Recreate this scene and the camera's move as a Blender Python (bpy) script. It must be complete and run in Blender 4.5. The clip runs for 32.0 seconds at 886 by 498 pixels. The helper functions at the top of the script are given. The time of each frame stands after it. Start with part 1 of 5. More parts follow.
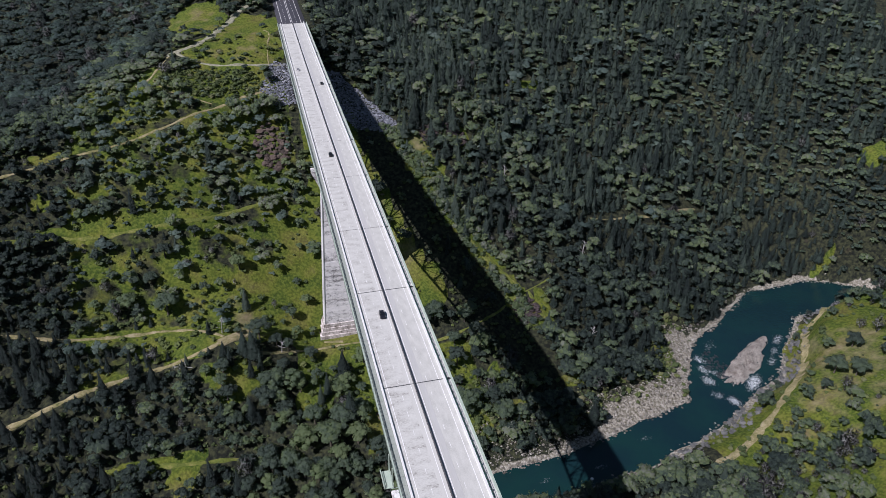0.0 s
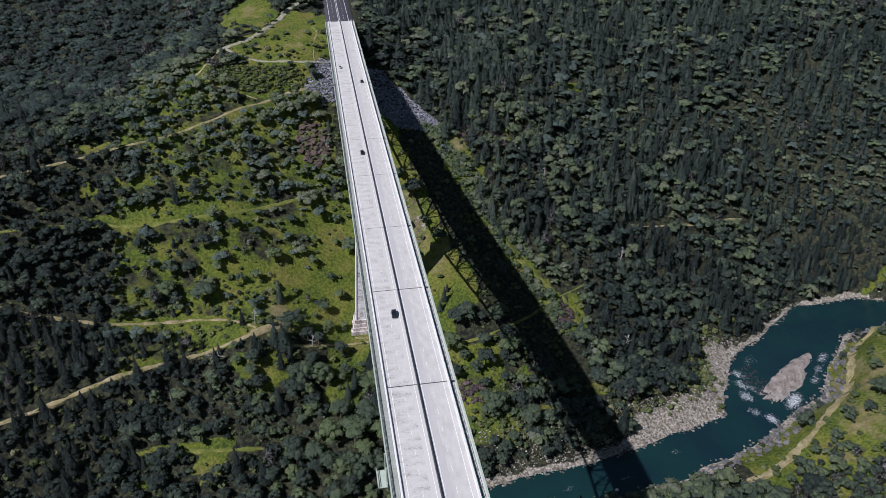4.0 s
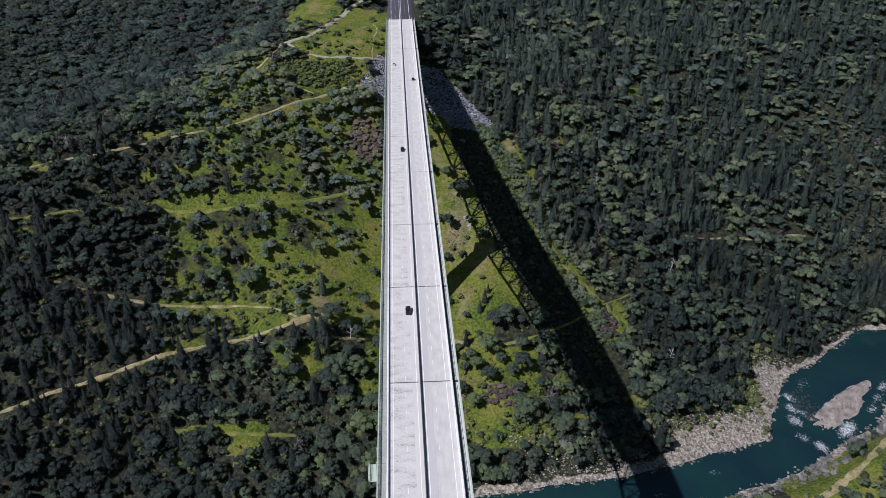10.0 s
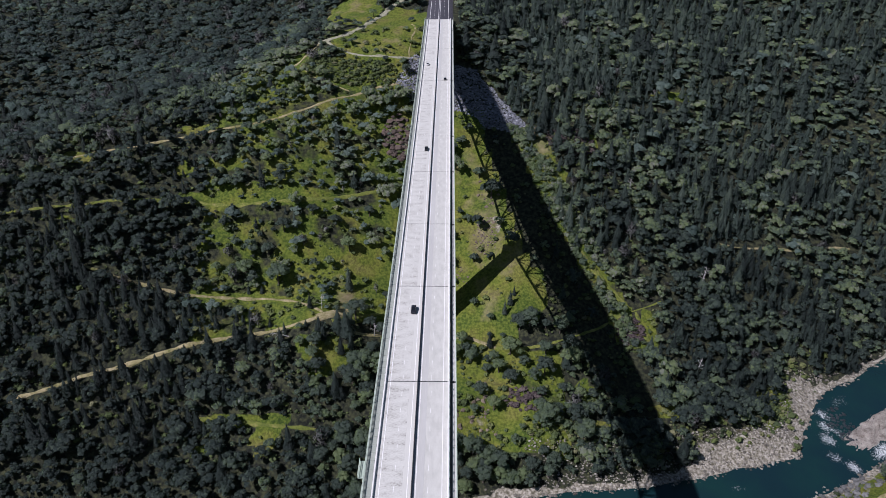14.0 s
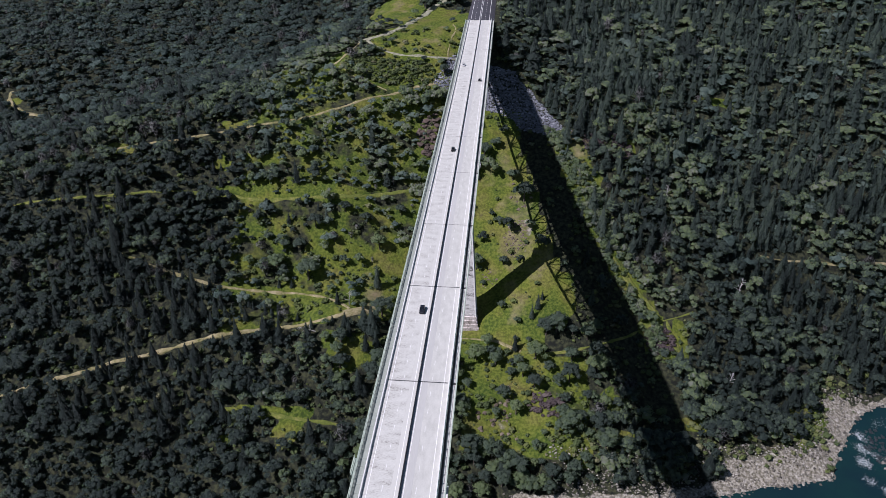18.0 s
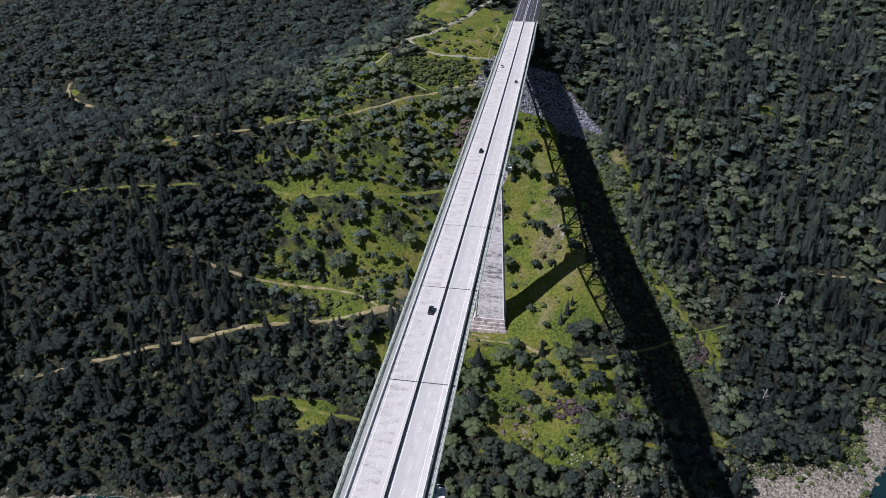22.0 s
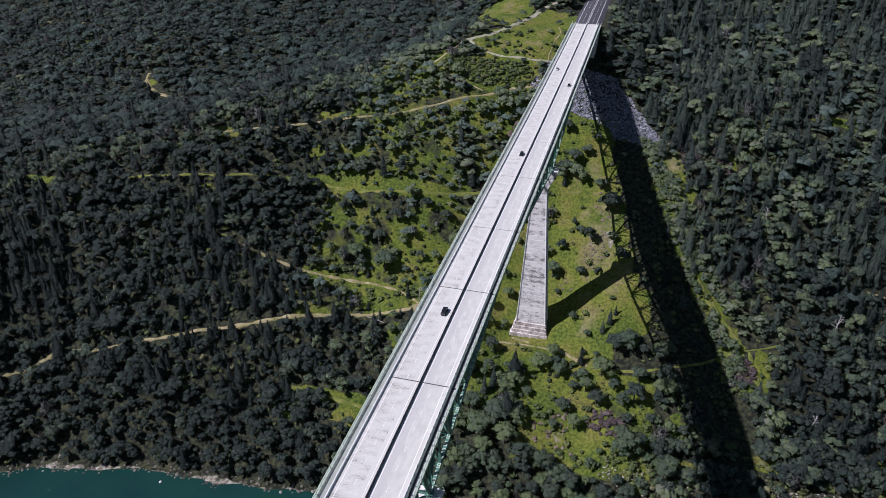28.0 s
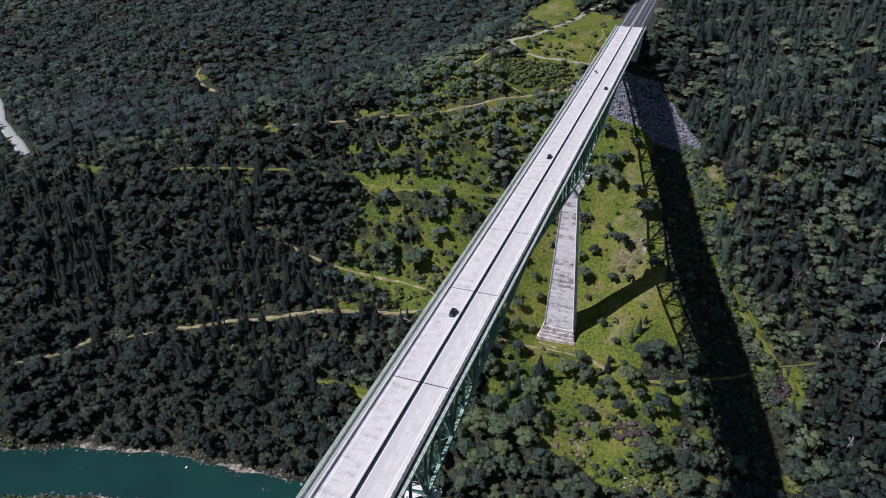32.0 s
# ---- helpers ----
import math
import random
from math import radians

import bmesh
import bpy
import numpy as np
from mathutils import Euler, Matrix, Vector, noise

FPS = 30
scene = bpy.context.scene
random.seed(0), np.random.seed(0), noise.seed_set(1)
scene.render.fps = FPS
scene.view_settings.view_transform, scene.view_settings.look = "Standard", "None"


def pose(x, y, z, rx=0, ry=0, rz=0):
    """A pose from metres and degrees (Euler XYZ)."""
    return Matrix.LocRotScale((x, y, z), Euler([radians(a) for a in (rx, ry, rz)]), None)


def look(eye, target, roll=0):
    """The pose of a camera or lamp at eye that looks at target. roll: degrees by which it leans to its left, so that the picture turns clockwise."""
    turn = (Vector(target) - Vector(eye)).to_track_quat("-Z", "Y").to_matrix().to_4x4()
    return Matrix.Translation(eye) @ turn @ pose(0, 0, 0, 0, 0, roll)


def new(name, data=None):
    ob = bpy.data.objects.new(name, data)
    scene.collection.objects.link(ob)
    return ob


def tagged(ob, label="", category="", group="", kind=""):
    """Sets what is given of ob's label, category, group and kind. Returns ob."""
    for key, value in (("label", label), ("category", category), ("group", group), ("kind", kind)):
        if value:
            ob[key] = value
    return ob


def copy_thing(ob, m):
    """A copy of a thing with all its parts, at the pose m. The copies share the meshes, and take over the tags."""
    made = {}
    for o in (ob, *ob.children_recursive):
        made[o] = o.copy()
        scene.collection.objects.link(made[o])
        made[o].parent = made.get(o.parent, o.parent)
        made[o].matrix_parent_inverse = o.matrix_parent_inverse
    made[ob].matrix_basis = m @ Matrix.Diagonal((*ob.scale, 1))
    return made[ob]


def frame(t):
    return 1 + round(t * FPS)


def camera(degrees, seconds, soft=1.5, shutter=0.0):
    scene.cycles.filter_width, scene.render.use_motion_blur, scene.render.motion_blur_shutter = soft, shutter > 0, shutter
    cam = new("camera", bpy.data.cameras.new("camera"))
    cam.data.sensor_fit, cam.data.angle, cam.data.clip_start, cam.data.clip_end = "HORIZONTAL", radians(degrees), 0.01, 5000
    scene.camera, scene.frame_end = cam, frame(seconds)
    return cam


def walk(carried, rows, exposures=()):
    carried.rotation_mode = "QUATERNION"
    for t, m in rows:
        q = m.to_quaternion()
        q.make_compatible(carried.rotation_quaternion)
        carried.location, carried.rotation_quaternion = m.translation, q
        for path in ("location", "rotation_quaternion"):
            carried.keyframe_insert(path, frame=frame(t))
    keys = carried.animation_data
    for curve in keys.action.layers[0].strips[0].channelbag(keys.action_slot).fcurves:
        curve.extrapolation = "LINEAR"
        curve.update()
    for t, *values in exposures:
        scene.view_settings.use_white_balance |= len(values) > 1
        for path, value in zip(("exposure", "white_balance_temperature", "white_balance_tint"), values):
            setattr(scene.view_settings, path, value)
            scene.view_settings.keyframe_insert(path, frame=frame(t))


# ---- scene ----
cam = camera(62.77, 32.0, soft=0.8)
PATH = [
    (0, -36.60, -420.89, 149.17, 59.976, -0.350, -14.562),
    (1, -33.14, -421.04, 150.07, 59.872, -0.309, -13.363),
    (2, -29.46, -421.63, 150.22, 59.853, -0.253, -12.137),
    (3, -26.09, -422.28, 149.98, 59.871, -0.214, -10.953),
    (4, -23.08, -422.83, 149.61, 59.899, -0.198, -9.828),
    (5, -20.30, -423.27, 149.24, 59.923, -0.199, -8.753),
    (6, -17.56, -423.62, 148.98, 59.936, -0.205, -7.711),
    (7, -14.70, -423.91, 148.83, 59.940, -0.207, -6.683),
    (8, -11.63, -424.18, 148.79, 59.936, -0.198, -5.657),
    (9, -8.36, -424.41, 148.81, 59.928, -0.177, -4.628),
    (10, -4.93, -424.61, 148.85, 59.921, -0.144, -3.595),
    (11, -1.40, -424.76, 148.88, 59.917, -0.102, -2.557),
    (12, 2.14, -424.84, 148.87, 59.919, -0.056, -1.518),
    (13, 5.63, -424.82, 148.81, 59.927, -0.010, -0.477),
    (14, 9.03, -424.71, 148.71, 59.940, 0.032, 0.565),
    (15, 12.34, -424.50, 148.57, 59.957, 0.068, 1.613),
    (16, 15.60, -424.20, 148.44, 59.976, 0.098, 2.671),
    (17, 18.83, -423.83, 148.33, 59.995, 0.124, 3.745),
    (18, 22.10, -423.40, 148.26, 60.012, 0.147, 4.837),
    (19, 25.45, -422.92, 148.25, 60.024, 0.171, 5.949),
    (20, 28.88, -422.41, 148.30, 60.030, 0.198, 7.079),
    (21, 32.39, -421.84, 148.40, 60.032, 0.229, 8.220),
    (22, 35.94, -421.22, 148.53, 60.028, 0.266, 9.362),
    (23, 39.45, -420.53, 148.65, 60.021, 0.306, 10.495),
    (24, 42.86, -419.76, 148.74, 60.013, 0.347, 11.607),
    (25, 46.11, -418.92, 148.79, 60.007, 0.387, 12.691),
    (26, 49.18, -418.03, 148.78, 60.006, 0.422, 13.746),
    (27, 52.10, -417.11, 148.74, 60.014, 0.451, 14.781),
    (28, 54.98, -416.21, 148.70, 60.030, 0.473, 15.813),
    (29, 57.97, -415.33, 148.67, 60.055, 0.494, 16.865),
    (30, 61.18, -414.42, 148.68, 60.083, 0.520, 17.957),
    (31, 64.61, -413.25, 148.63, 60.105, 0.560, 19.093),
    (32, 67.86, -411.31, 148.29, 60.106, 0.620, 20.230),
]
walk(cam, [(t, pose(x, y, z, rx, ry, rz)) for t, x, y, z, rx, ry, rz in PATH], exposures=[(0, 0.055, 5880, 22), (32, 0.21, 5830, 25)])

# ---- light ----
SUN_WAY = Vector((0.727, 0.44, -1.0)).normalized()
world = bpy.data.worlds.new("sky")
scene.world = world
world.use_nodes = True
wn = world.node_tree
sky = wn.nodes.new("ShaderNodeTexSky")
sky.sky_type = "NISHITA"
sky.sun_disc = False
sky.sun_elevation = math.asin(-SUN_WAY.z)
sky.sun_rotation = math.atan2(-SUN_WAY.x, -SUN_WAY.y)
sky.altitude = 300
sky.air_density = 1.8
sky.dust_density = 0.2
wn.nodes["Background"].inputs["Strength"].default_value = 0.035
wn.links.new(sky.outputs[0], wn.nodes["Background"].inputs["Color"])
sun = new("sun", bpy.data.lights.new("sun", "SUN"))
sun.data.energy = 4.9
sun.data.angle = radians(0.4)
sun.data.color = (1.0, 0.955, 0.9)
sun.matrix_world = look((-300, -200, 600), Vector((-300, -200, 600)) + SUN_WAY)

# ---- materials ----
def mat(name, stops, scale=1.0, rough=0.85, bump=0.3, metal=0.0, fine=8.0, attr=None, amount=0.5, spec=0.3, stretch=(1, 1, 1), leafy=0.0, spread=1.0):
    """A surface whose colour runs through stops by coarse and fine noise, or by a value kept on the mesh."""
    m = bpy.data.materials.new(name)
    m.use_nodes = True
    nt = m.node_tree
    bsdf = nt.nodes["Principled BSDF"]
    bsdf.inputs["Roughness"].default_value = rough
    bsdf.inputs["Metallic"].default_value = metal
    bsdf.inputs["Specular IOR Level"].default_value = spec
    co = nt.nodes.new("ShaderNodeNewGeometry")
    mp = nt.nodes.new("ShaderNodeMapping")
    mp.inputs["Scale"].default_value = stretch
    nt.links.new(co.outputs["Position"], mp.inputs["Vector"])
    big = nt.nodes.new("ShaderNodeTexNoise")
    big.inputs["Scale"].default_value = scale
    big.inputs["Detail"].default_value = 5
    small = nt.nodes.new("ShaderNodeTexNoise")
    small.inputs["Scale"].default_value = scale * fine
    small.inputs["Detail"].default_value = 4
    for n in (big, small):
        nt.links.new(mp.outputs[0], n.inputs["Vector"])
    mix = nt.nodes.new("ShaderNodeMix")
    mix.inputs["Factor"].default_value = 0.45
    nt.links.new(big.outputs["Fac"], mix.inputs["A"])
    nt.links.new(small.outputs["Fac"], mix.inputs["B"])
    out = mix.outputs["Result"]
    if attr:
        if attr == "random":
            at = nt.nodes.new("ShaderNodeObjectInfo")
            val = at.outputs["Random"]
        else:
            at = nt.nodes.new("ShaderNodeAttribute")
            at.attribute_name = attr
            val = at.outputs["Fac"]
        mul = nt.nodes.new("ShaderNodeMath")
        mul.operation = "MULTIPLY_ADD"
        mul.inputs[1].default_value = amount
        nt.links.new(out, mul.inputs[0])
        sub = nt.nodes.new("ShaderNodeMath")
        sub.operation = "MULTIPLY_ADD"
        nt.links.new(val, sub.inputs[0])
        sub.inputs[1].default_value = spread
        sub.inputs[2].default_value = 0.5 - 0.5 * spread - amount * 0.5
        nt.links.new(sub.outputs[0], mul.inputs[2])
        out = mul.outputs[0]
    ramp = nt.nodes.new("ShaderNodeValToRGB")
    while len(ramp.color_ramp.elements) < len(stops):
        ramp.color_ramp.elements.new(0.5)
    for e, (p, c) in zip(ramp.color_ramp.elements, stops):
        e.position, e.color = p, (*c, 1)
    nt.links.new(out, ramp.inputs["Fac"])
    nt.links.new(ramp.outputs["Color"], bsdf.inputs["Base Color"])
    if bump:
        bp = nt.nodes.new("ShaderNodeBump")
        bp.inputs["Strength"].default_value = bump
        bp.inputs["Distance"].default_value = 0.4 / max(scale, 0.05)
        nt.links.new(small.outputs["Fac"], bp.inputs["Height"])
        nt.links.new(bp.outputs[0], bsdf.inputs["Normal"])
    if leafy:
        # thin leaves let some light through
        thin = nt.nodes.new("ShaderNodeBsdfTranslucent")
        warm = nt.nodes.new("ShaderNodeMix")
        warm.data_type = "RGBA"
        warm.blend_type = "MULTIPLY"
        warm.inputs["Factor"].default_value = 1.0
        warm.inputs[7].default_value = (1.15, 1.25, 0.75, 1)
        nt.links.new(ramp.outputs["Color"], warm.inputs[6])
        nt.links.new(warm.outputs[2], thin.inputs["Color"])
        both = nt.nodes.new("ShaderNodeMixShader")
        both.inputs[0].default_value = leafy
        nt.links.new(bsdf.outputs[0], both.inputs[1])
        nt.links.new(thin.outputs[0], both.inputs[2])
        nt.links.new(both.outputs[0], nt.nodes["Material Output"].inputs["Surface"])
    return m


CONCRETE = mat("deck_concrete", [(0.3, (0.379, 0.379, 0.349)), (0.5, (0.474, 0.474, 0.439)), (0.7, (0.550, 0.550, 0.512))], 0.3, 0.8, 0.05, fine=9, stretch=(2, 0.7, 1))
CONCRETE_WORN = mat("deck_concrete_worn", [(0.36, (0.288, 0.283, 0.260)), (0.42, (0.422, 0.417, 0.384)), (0.5, (0.492, 0.492, 0.458)), (0.66, (0.554, 0.554, 0.516))], 0.2, 0.85, 0.08, fine=8, stretch=(0.9, 2.0, 1))
CONCRETE_CLEAN = mat("deck_concrete_clean", [(0.3, (0.474, 0.474, 0.439)), (0.7, (0.545, 0.545, 0.507))], 0.1, 0.8, 0.03, fine=10, stretch=(3, 0.3, 1))
CONCRETE_DUSTY = mat("deck_concrete_dusty", [(0.3, (0.398, 0.398, 0.380)), (0.7, (0.474, 0.474, 0.453))], 0.1, 0.85, 0.03, fine=10, stretch=(3, 0.3, 1))
BARRIER = mat("barrier_concrete", [(0.3, (0.58, 0.58, 0.57)), (0.7, (0.7, 0.7, 0.68))], 0.3, 0.8, 0.05)
WALKWAY = mat("walkway_concrete", [(0.3, (0.44, 0.44, 0.42)), (0.7, (0.54, 0.54, 0.52))], 0.25, 0.85, 0.05)
WALKWAY_WEST = mat("green_walkway_panels", [(0.3, (0.23, 0.255, 0.225)), (0.7, (0.32, 0.345, 0.305))], 0.25, 0.85, 0.05)
JOINT = mat("joint_rubber", [(0.3, (0.04, 0.04, 0.045)), (0.7, (0.08, 0.08, 0.08))], 1.0, 0.7, 0.1)
PAINT = mat("white_road_paint", [(0.3, (0.66, 0.66, 0.65)), (0.6, (0.8, 0.8, 0.79))], 0.8, 0.6, 0.0)
PIER = mat("pier_concrete", [(0.12, (0.15, 0.145, 0.14)), (0.27, (0.38, 0.37, 0.36)), (0.4, (0.66, 0.645, 0.63)), (0.65, (0.8, 0.78, 0.76))], 0.3, 0.9, 0.1, attr="random", amount=2.0, fine=5, stretch=(0.8, 0.8, 1.7), spread=0.34)
FOOTING = mat("stained_footing_concrete", [(0.33, (0.11, 0.09, 0.08)), (0.45, (0.36, 0.32, 0.29)), (0.56, (0.6, 0.55, 0.52)), (0.7, (0.72, 0.69, 0.67))], 0.3, 0.9, 0.2, fine=3, stretch=(1, 1, 0.7))
STEEL = mat("green_painted_steel", [(0.3, (0.045, 0.125, 0.095)), (0.7, (0.1, 0.23, 0.18))], 0.4, 0.5, 0.05, spec=0.5)
RAIL = mat("pale_green_rail", [(0.3, (0.33, 0.41, 0.34)), (0.7, (0.46, 0.53, 0.44))], 0.4, 0.55, 0.05, spec=0.5)
ASPHALT = mat("asphalt", [(0.3, (0.035, 0.035, 0.045)), (0.7, (0.07, 0.07, 0.08))], 0.3, 0.9, 0.1)
TRAIL = mat("dirt_track", [(0.34, (0.1, 0.11, 0.03)), (0.5, (0.23, 0.2, 0.1)), (0.68, (0.37, 0.32, 0.2))], 0.16, 0.95, 0.2, fine=5)
BARK = mat("bark", [(0.3, (0.06, 0.05, 0.04)), (0.7, (0.13, 0.11, 0.09))], 2.0, 0.95, 0.3)
LEAVES = [(0.0, (0.034, 0.054, 0.049)), (0.3, (0.081, 0.114, 0.090)), (0.55, (0.132, 0.183, 0.122)), (0.78, (0.191, 0.253, 0.121)), (0.95, (0.245, 0.292, 0.162)), (1.0, (0.278, 0.298, 0.260))]
NEEDLES = [(0.0, (0.023, 0.037, 0.034)), (0.4, (0.044, 0.067, 0.057)), (0.75, (0.071, 0.104, 0.086)), (1.0, (0.104, 0.140, 0.108))]
HAZE_BLUES = [(0.0, (0.055, 0.087, 0.079)), (0.5, (0.115, 0.170, 0.150)), (1.0, (0.188, 0.248, 0.213))]
TWIGS = [(0.0, (0.09, 0.092, 0.09)), (0.5, (0.135, 0.137, 0.134)), (1.0, (0.2, 0.2, 0.195))]
LEAF = mat("broadleaf_foliage", LEAVES, 0.3, 0.6, 0.9, attr="tint", amount=0.75, fine=9, spec=0.45, leafy=0.5)
LEAF_ONE = mat("broadleaf_foliage_single", LEAVES, 0.3, 0.6, 0.9, attr="random", amount=1.15, fine=9, spec=0.45, leafy=0.5, spread=0.65)
NEEDLE = mat("conifer_foliage", NEEDLES, 0.3, 0.6, 0.9, attr="tint", amount=0.75, fine=9, spec=0.45, leafy=0.5)
NEEDLE_ONE = mat("conifer_foliage_single", NEEDLES, 0.3, 0.6, 0.9, attr="random", amount=1.15, fine=9, spec=0.45, leafy=0.5)
# leaf colour carries distance haze on far hills, blue-grey oaks on the west slope
BLUE_HAZE_OAK = mat("blue_and_hazy_foliage", HAZE_BLUES, 0.3, 0.6, 0.9, attr="tint", amount=0.75, fine=9, spec=0.45, leafy=0.5)
TWIG = mat("bare_grey_twigs", TWIGS, 0.3, 0.85, 0.4, attr="tint", amount=0.4, fine=4)
WETROCK = mat("wet_dark_rock", [(0.0, (0.013, 0.017, 0.021)), (1.0, (0.034, 0.042, 0.048))], 0.4, 0.4, 0.4, attr="tint", amount=0.6, fine=5)
CLIFF = mat("brown_rock", [(0.0, (0.05, 0.04, 0.034)), (0.5, (0.12, 0.09, 0.075)), (1.0, (0.22, 0.175, 0.15))], 0.4, 0.95, 0.5, attr="tint", amount=0.6, fine=5)
TAN_ROCK = mat("tan_rock", [(0.0, (0.07, 0.055, 0.04)), (0.5, (0.17, 0.14, 0.105)), (1.0, (0.29, 0.25, 0.2))], 0.4, 0.95, 0.5, attr="tint", amount=0.6, fine=5)
# near-black colour holds the median's shaded face and its shadow
MEDIAN = mat("shade_dark_barrier", [(0.3, (0.04, 0.04, 0.043)), (0.7, (0.075, 0.075, 0.08))], 0.3, 0.85, 0.05)
BUSH = mat("scrub_foliage", [(0.0, (0.03, 0.045, 0.02)), (0.4, (0.06, 0.085, 0.03)), (0.7, (0.1, 0.125, 0.035)), (1.0, (0.15, 0.15, 0.08))], 0.6, 0.8, 0.6, attr="tint", amount=0.35, fine=4)
BRUSH = mat("leafless_brush", [(0.0, (0.04, 0.031, 0.032)), (0.5, (0.07, 0.054, 0.053)), (1.0, (0.115, 0.093, 0.085))], 0.6, 0.85, 0.6, attr="tint", amount=0.35, fine=4)
BOULDER = mat("canyon_rock", [(0.0, (0.06, 0.054, 0.047)), (0.4, (0.13, 0.12, 0.1)), (0.7, (0.22, 0.205, 0.175)), (1.0, (0.38, 0.36, 0.32))], 0.4, 0.95, 0.5, attr="tint", amount=0.6, fine=5)
SHARD = mat("riprap_stone", [(0.0, (0.07, 0.075, 0.09)), (0.5, (0.165, 0.175, 0.2)), (1.0, (0.34, 0.35, 0.385))], 0.4, 0.95, 0.4, attr="tint", amount=0.4, fine=5)


def ground_material():
    m = bpy.data.materials.new("hillside_ground")
    m.use_nodes = True
    nt = m.node_tree
    bsdf = nt.nodes["Principled BSDF"]
    bsdf.inputs["Roughness"].default_value = 0.95
    bsdf.inputs["Specular IOR Level"].default_value = 0.15
    geo = nt.nodes.new("ShaderNodeNewGeometry")

    def noise_of(scale, detail=6):
        n = nt.nodes.new("ShaderNodeTexNoise")
        n.inputs["Scale"].default_value = scale
        n.inputs["Detail"].default_value = detail
        nt.links.new(geo.outputs["Position"], n.inputs["Vector"])
        return n.outputs["Fac"]

    def ramp_of(fac, stops):
        r = nt.nodes.new("ShaderNodeValToRGB")
        while len(r.color_ramp.elements) < len(stops):
            r.color_ramp.elements.new(0.5)
        for e, (p, c) in zip(r.color_ramp.elements, stops):
            e.position, e.color = p, (*c, 1)
        nt.links.new(fac, r.inputs["Fac"])
        return r.outputs["Color"]

    def blend(fac, a, b):
        x = nt.nodes.new("ShaderNodeMix")
        x.data_type = "RGBA"
        nt.links.new(fac, x.inputs["Factor"])
        nt.links.new(a, x.inputs[6])
        nt.links.new(b, x.inputs[7])
        return x.outputs[2]

    def masked(name, scale, sharp=3.0):
        at = nt.nodes.new("ShaderNodeAttribute")
        at.attribute_name = name
        n = noise_of(scale)
        a = nt.nodes.new("ShaderNodeMath")
        a.operation = "MULTIPLY_ADD"
        nt.links.new(n, a.inputs[0])
        a.inputs[1].default_value = 0.9
        b = nt.nodes.new("ShaderNodeMath")
        b.operation = "SUBTRACT"
        nt.links.new(at.outputs["Fac"], b.inputs[0])
        b.inputs[1].default_value = 0.95
        nt.links.new(b.outputs[0], a.inputs[2])
        c = nt.nodes.new("ShaderNodeMath")
        c.operation = "MULTIPLY"
        c.use_clamp = True
        nt.links.new(a.outputs[0], c.inputs[0])
        c.inputs[1].default_value = sharp * 3
        return c.outputs[0]

    grass = ramp_of(noise_of(0.045), [(0.3, (0.036, 0.07, 0.014)), (0.45, (0.072, 0.105, 0.018)), (0.54, (0.118, 0.136, 0.022)), (0.61, (0.165, 0.152, 0.04)), (0.72, (0.15, 0.115, 0.055))])
    tuft = ramp_of(noise_of(0.55, 12), [(0.36, (0.016, 0.027, 0.006)), (0.48, (0.058, 0.084, 0.01)), (0.6, (0.13, 0.15, 0.026))])
    mixg = nt.nodes.new("ShaderNodeMix")
    mixg.data_type = "RGBA"
    mixg.inputs["Factor"].default_value = 0.55
    nt.links.new(grass, mixg.inputs[6])
    nt.links.new(tuft, mixg.inputs[7])
    # floor under the trees is near black, to deepen the bridge's shadow
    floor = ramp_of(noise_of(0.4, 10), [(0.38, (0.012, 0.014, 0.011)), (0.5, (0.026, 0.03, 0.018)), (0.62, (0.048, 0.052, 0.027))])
    stone = ramp_of(noise_of(0.6, 10), [(0.34, (0.09, 0.083, 0.058)), (0.5, (0.225, 0.208, 0.165)), (0.66, (0.39, 0.367, 0.315))])
    dirt = ramp_of(noise_of(0.2), [(0.35, (0.13, 0.105, 0.062)), (0.65, (0.27, 0.225, 0.14))])
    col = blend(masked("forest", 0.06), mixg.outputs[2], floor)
    col = blend(masked("dirt", 0.09, 0.8), col, dirt)
    col = blend(masked("stone", 0.12), col, stone)
    nt.links.new(col, bsdf.inputs["Base Color"])
    bp = nt.nodes.new("ShaderNodeBump")
    bp.inputs["Strength"].default_value = 0.8
    bp.inputs["Distance"].default_value = 0.7
    nt.links.new(noise_of(0.9, 9), bp.inputs["Height"])
    nt.links.new(bp.outputs[0], bsdf.inputs["Normal"])
    return m


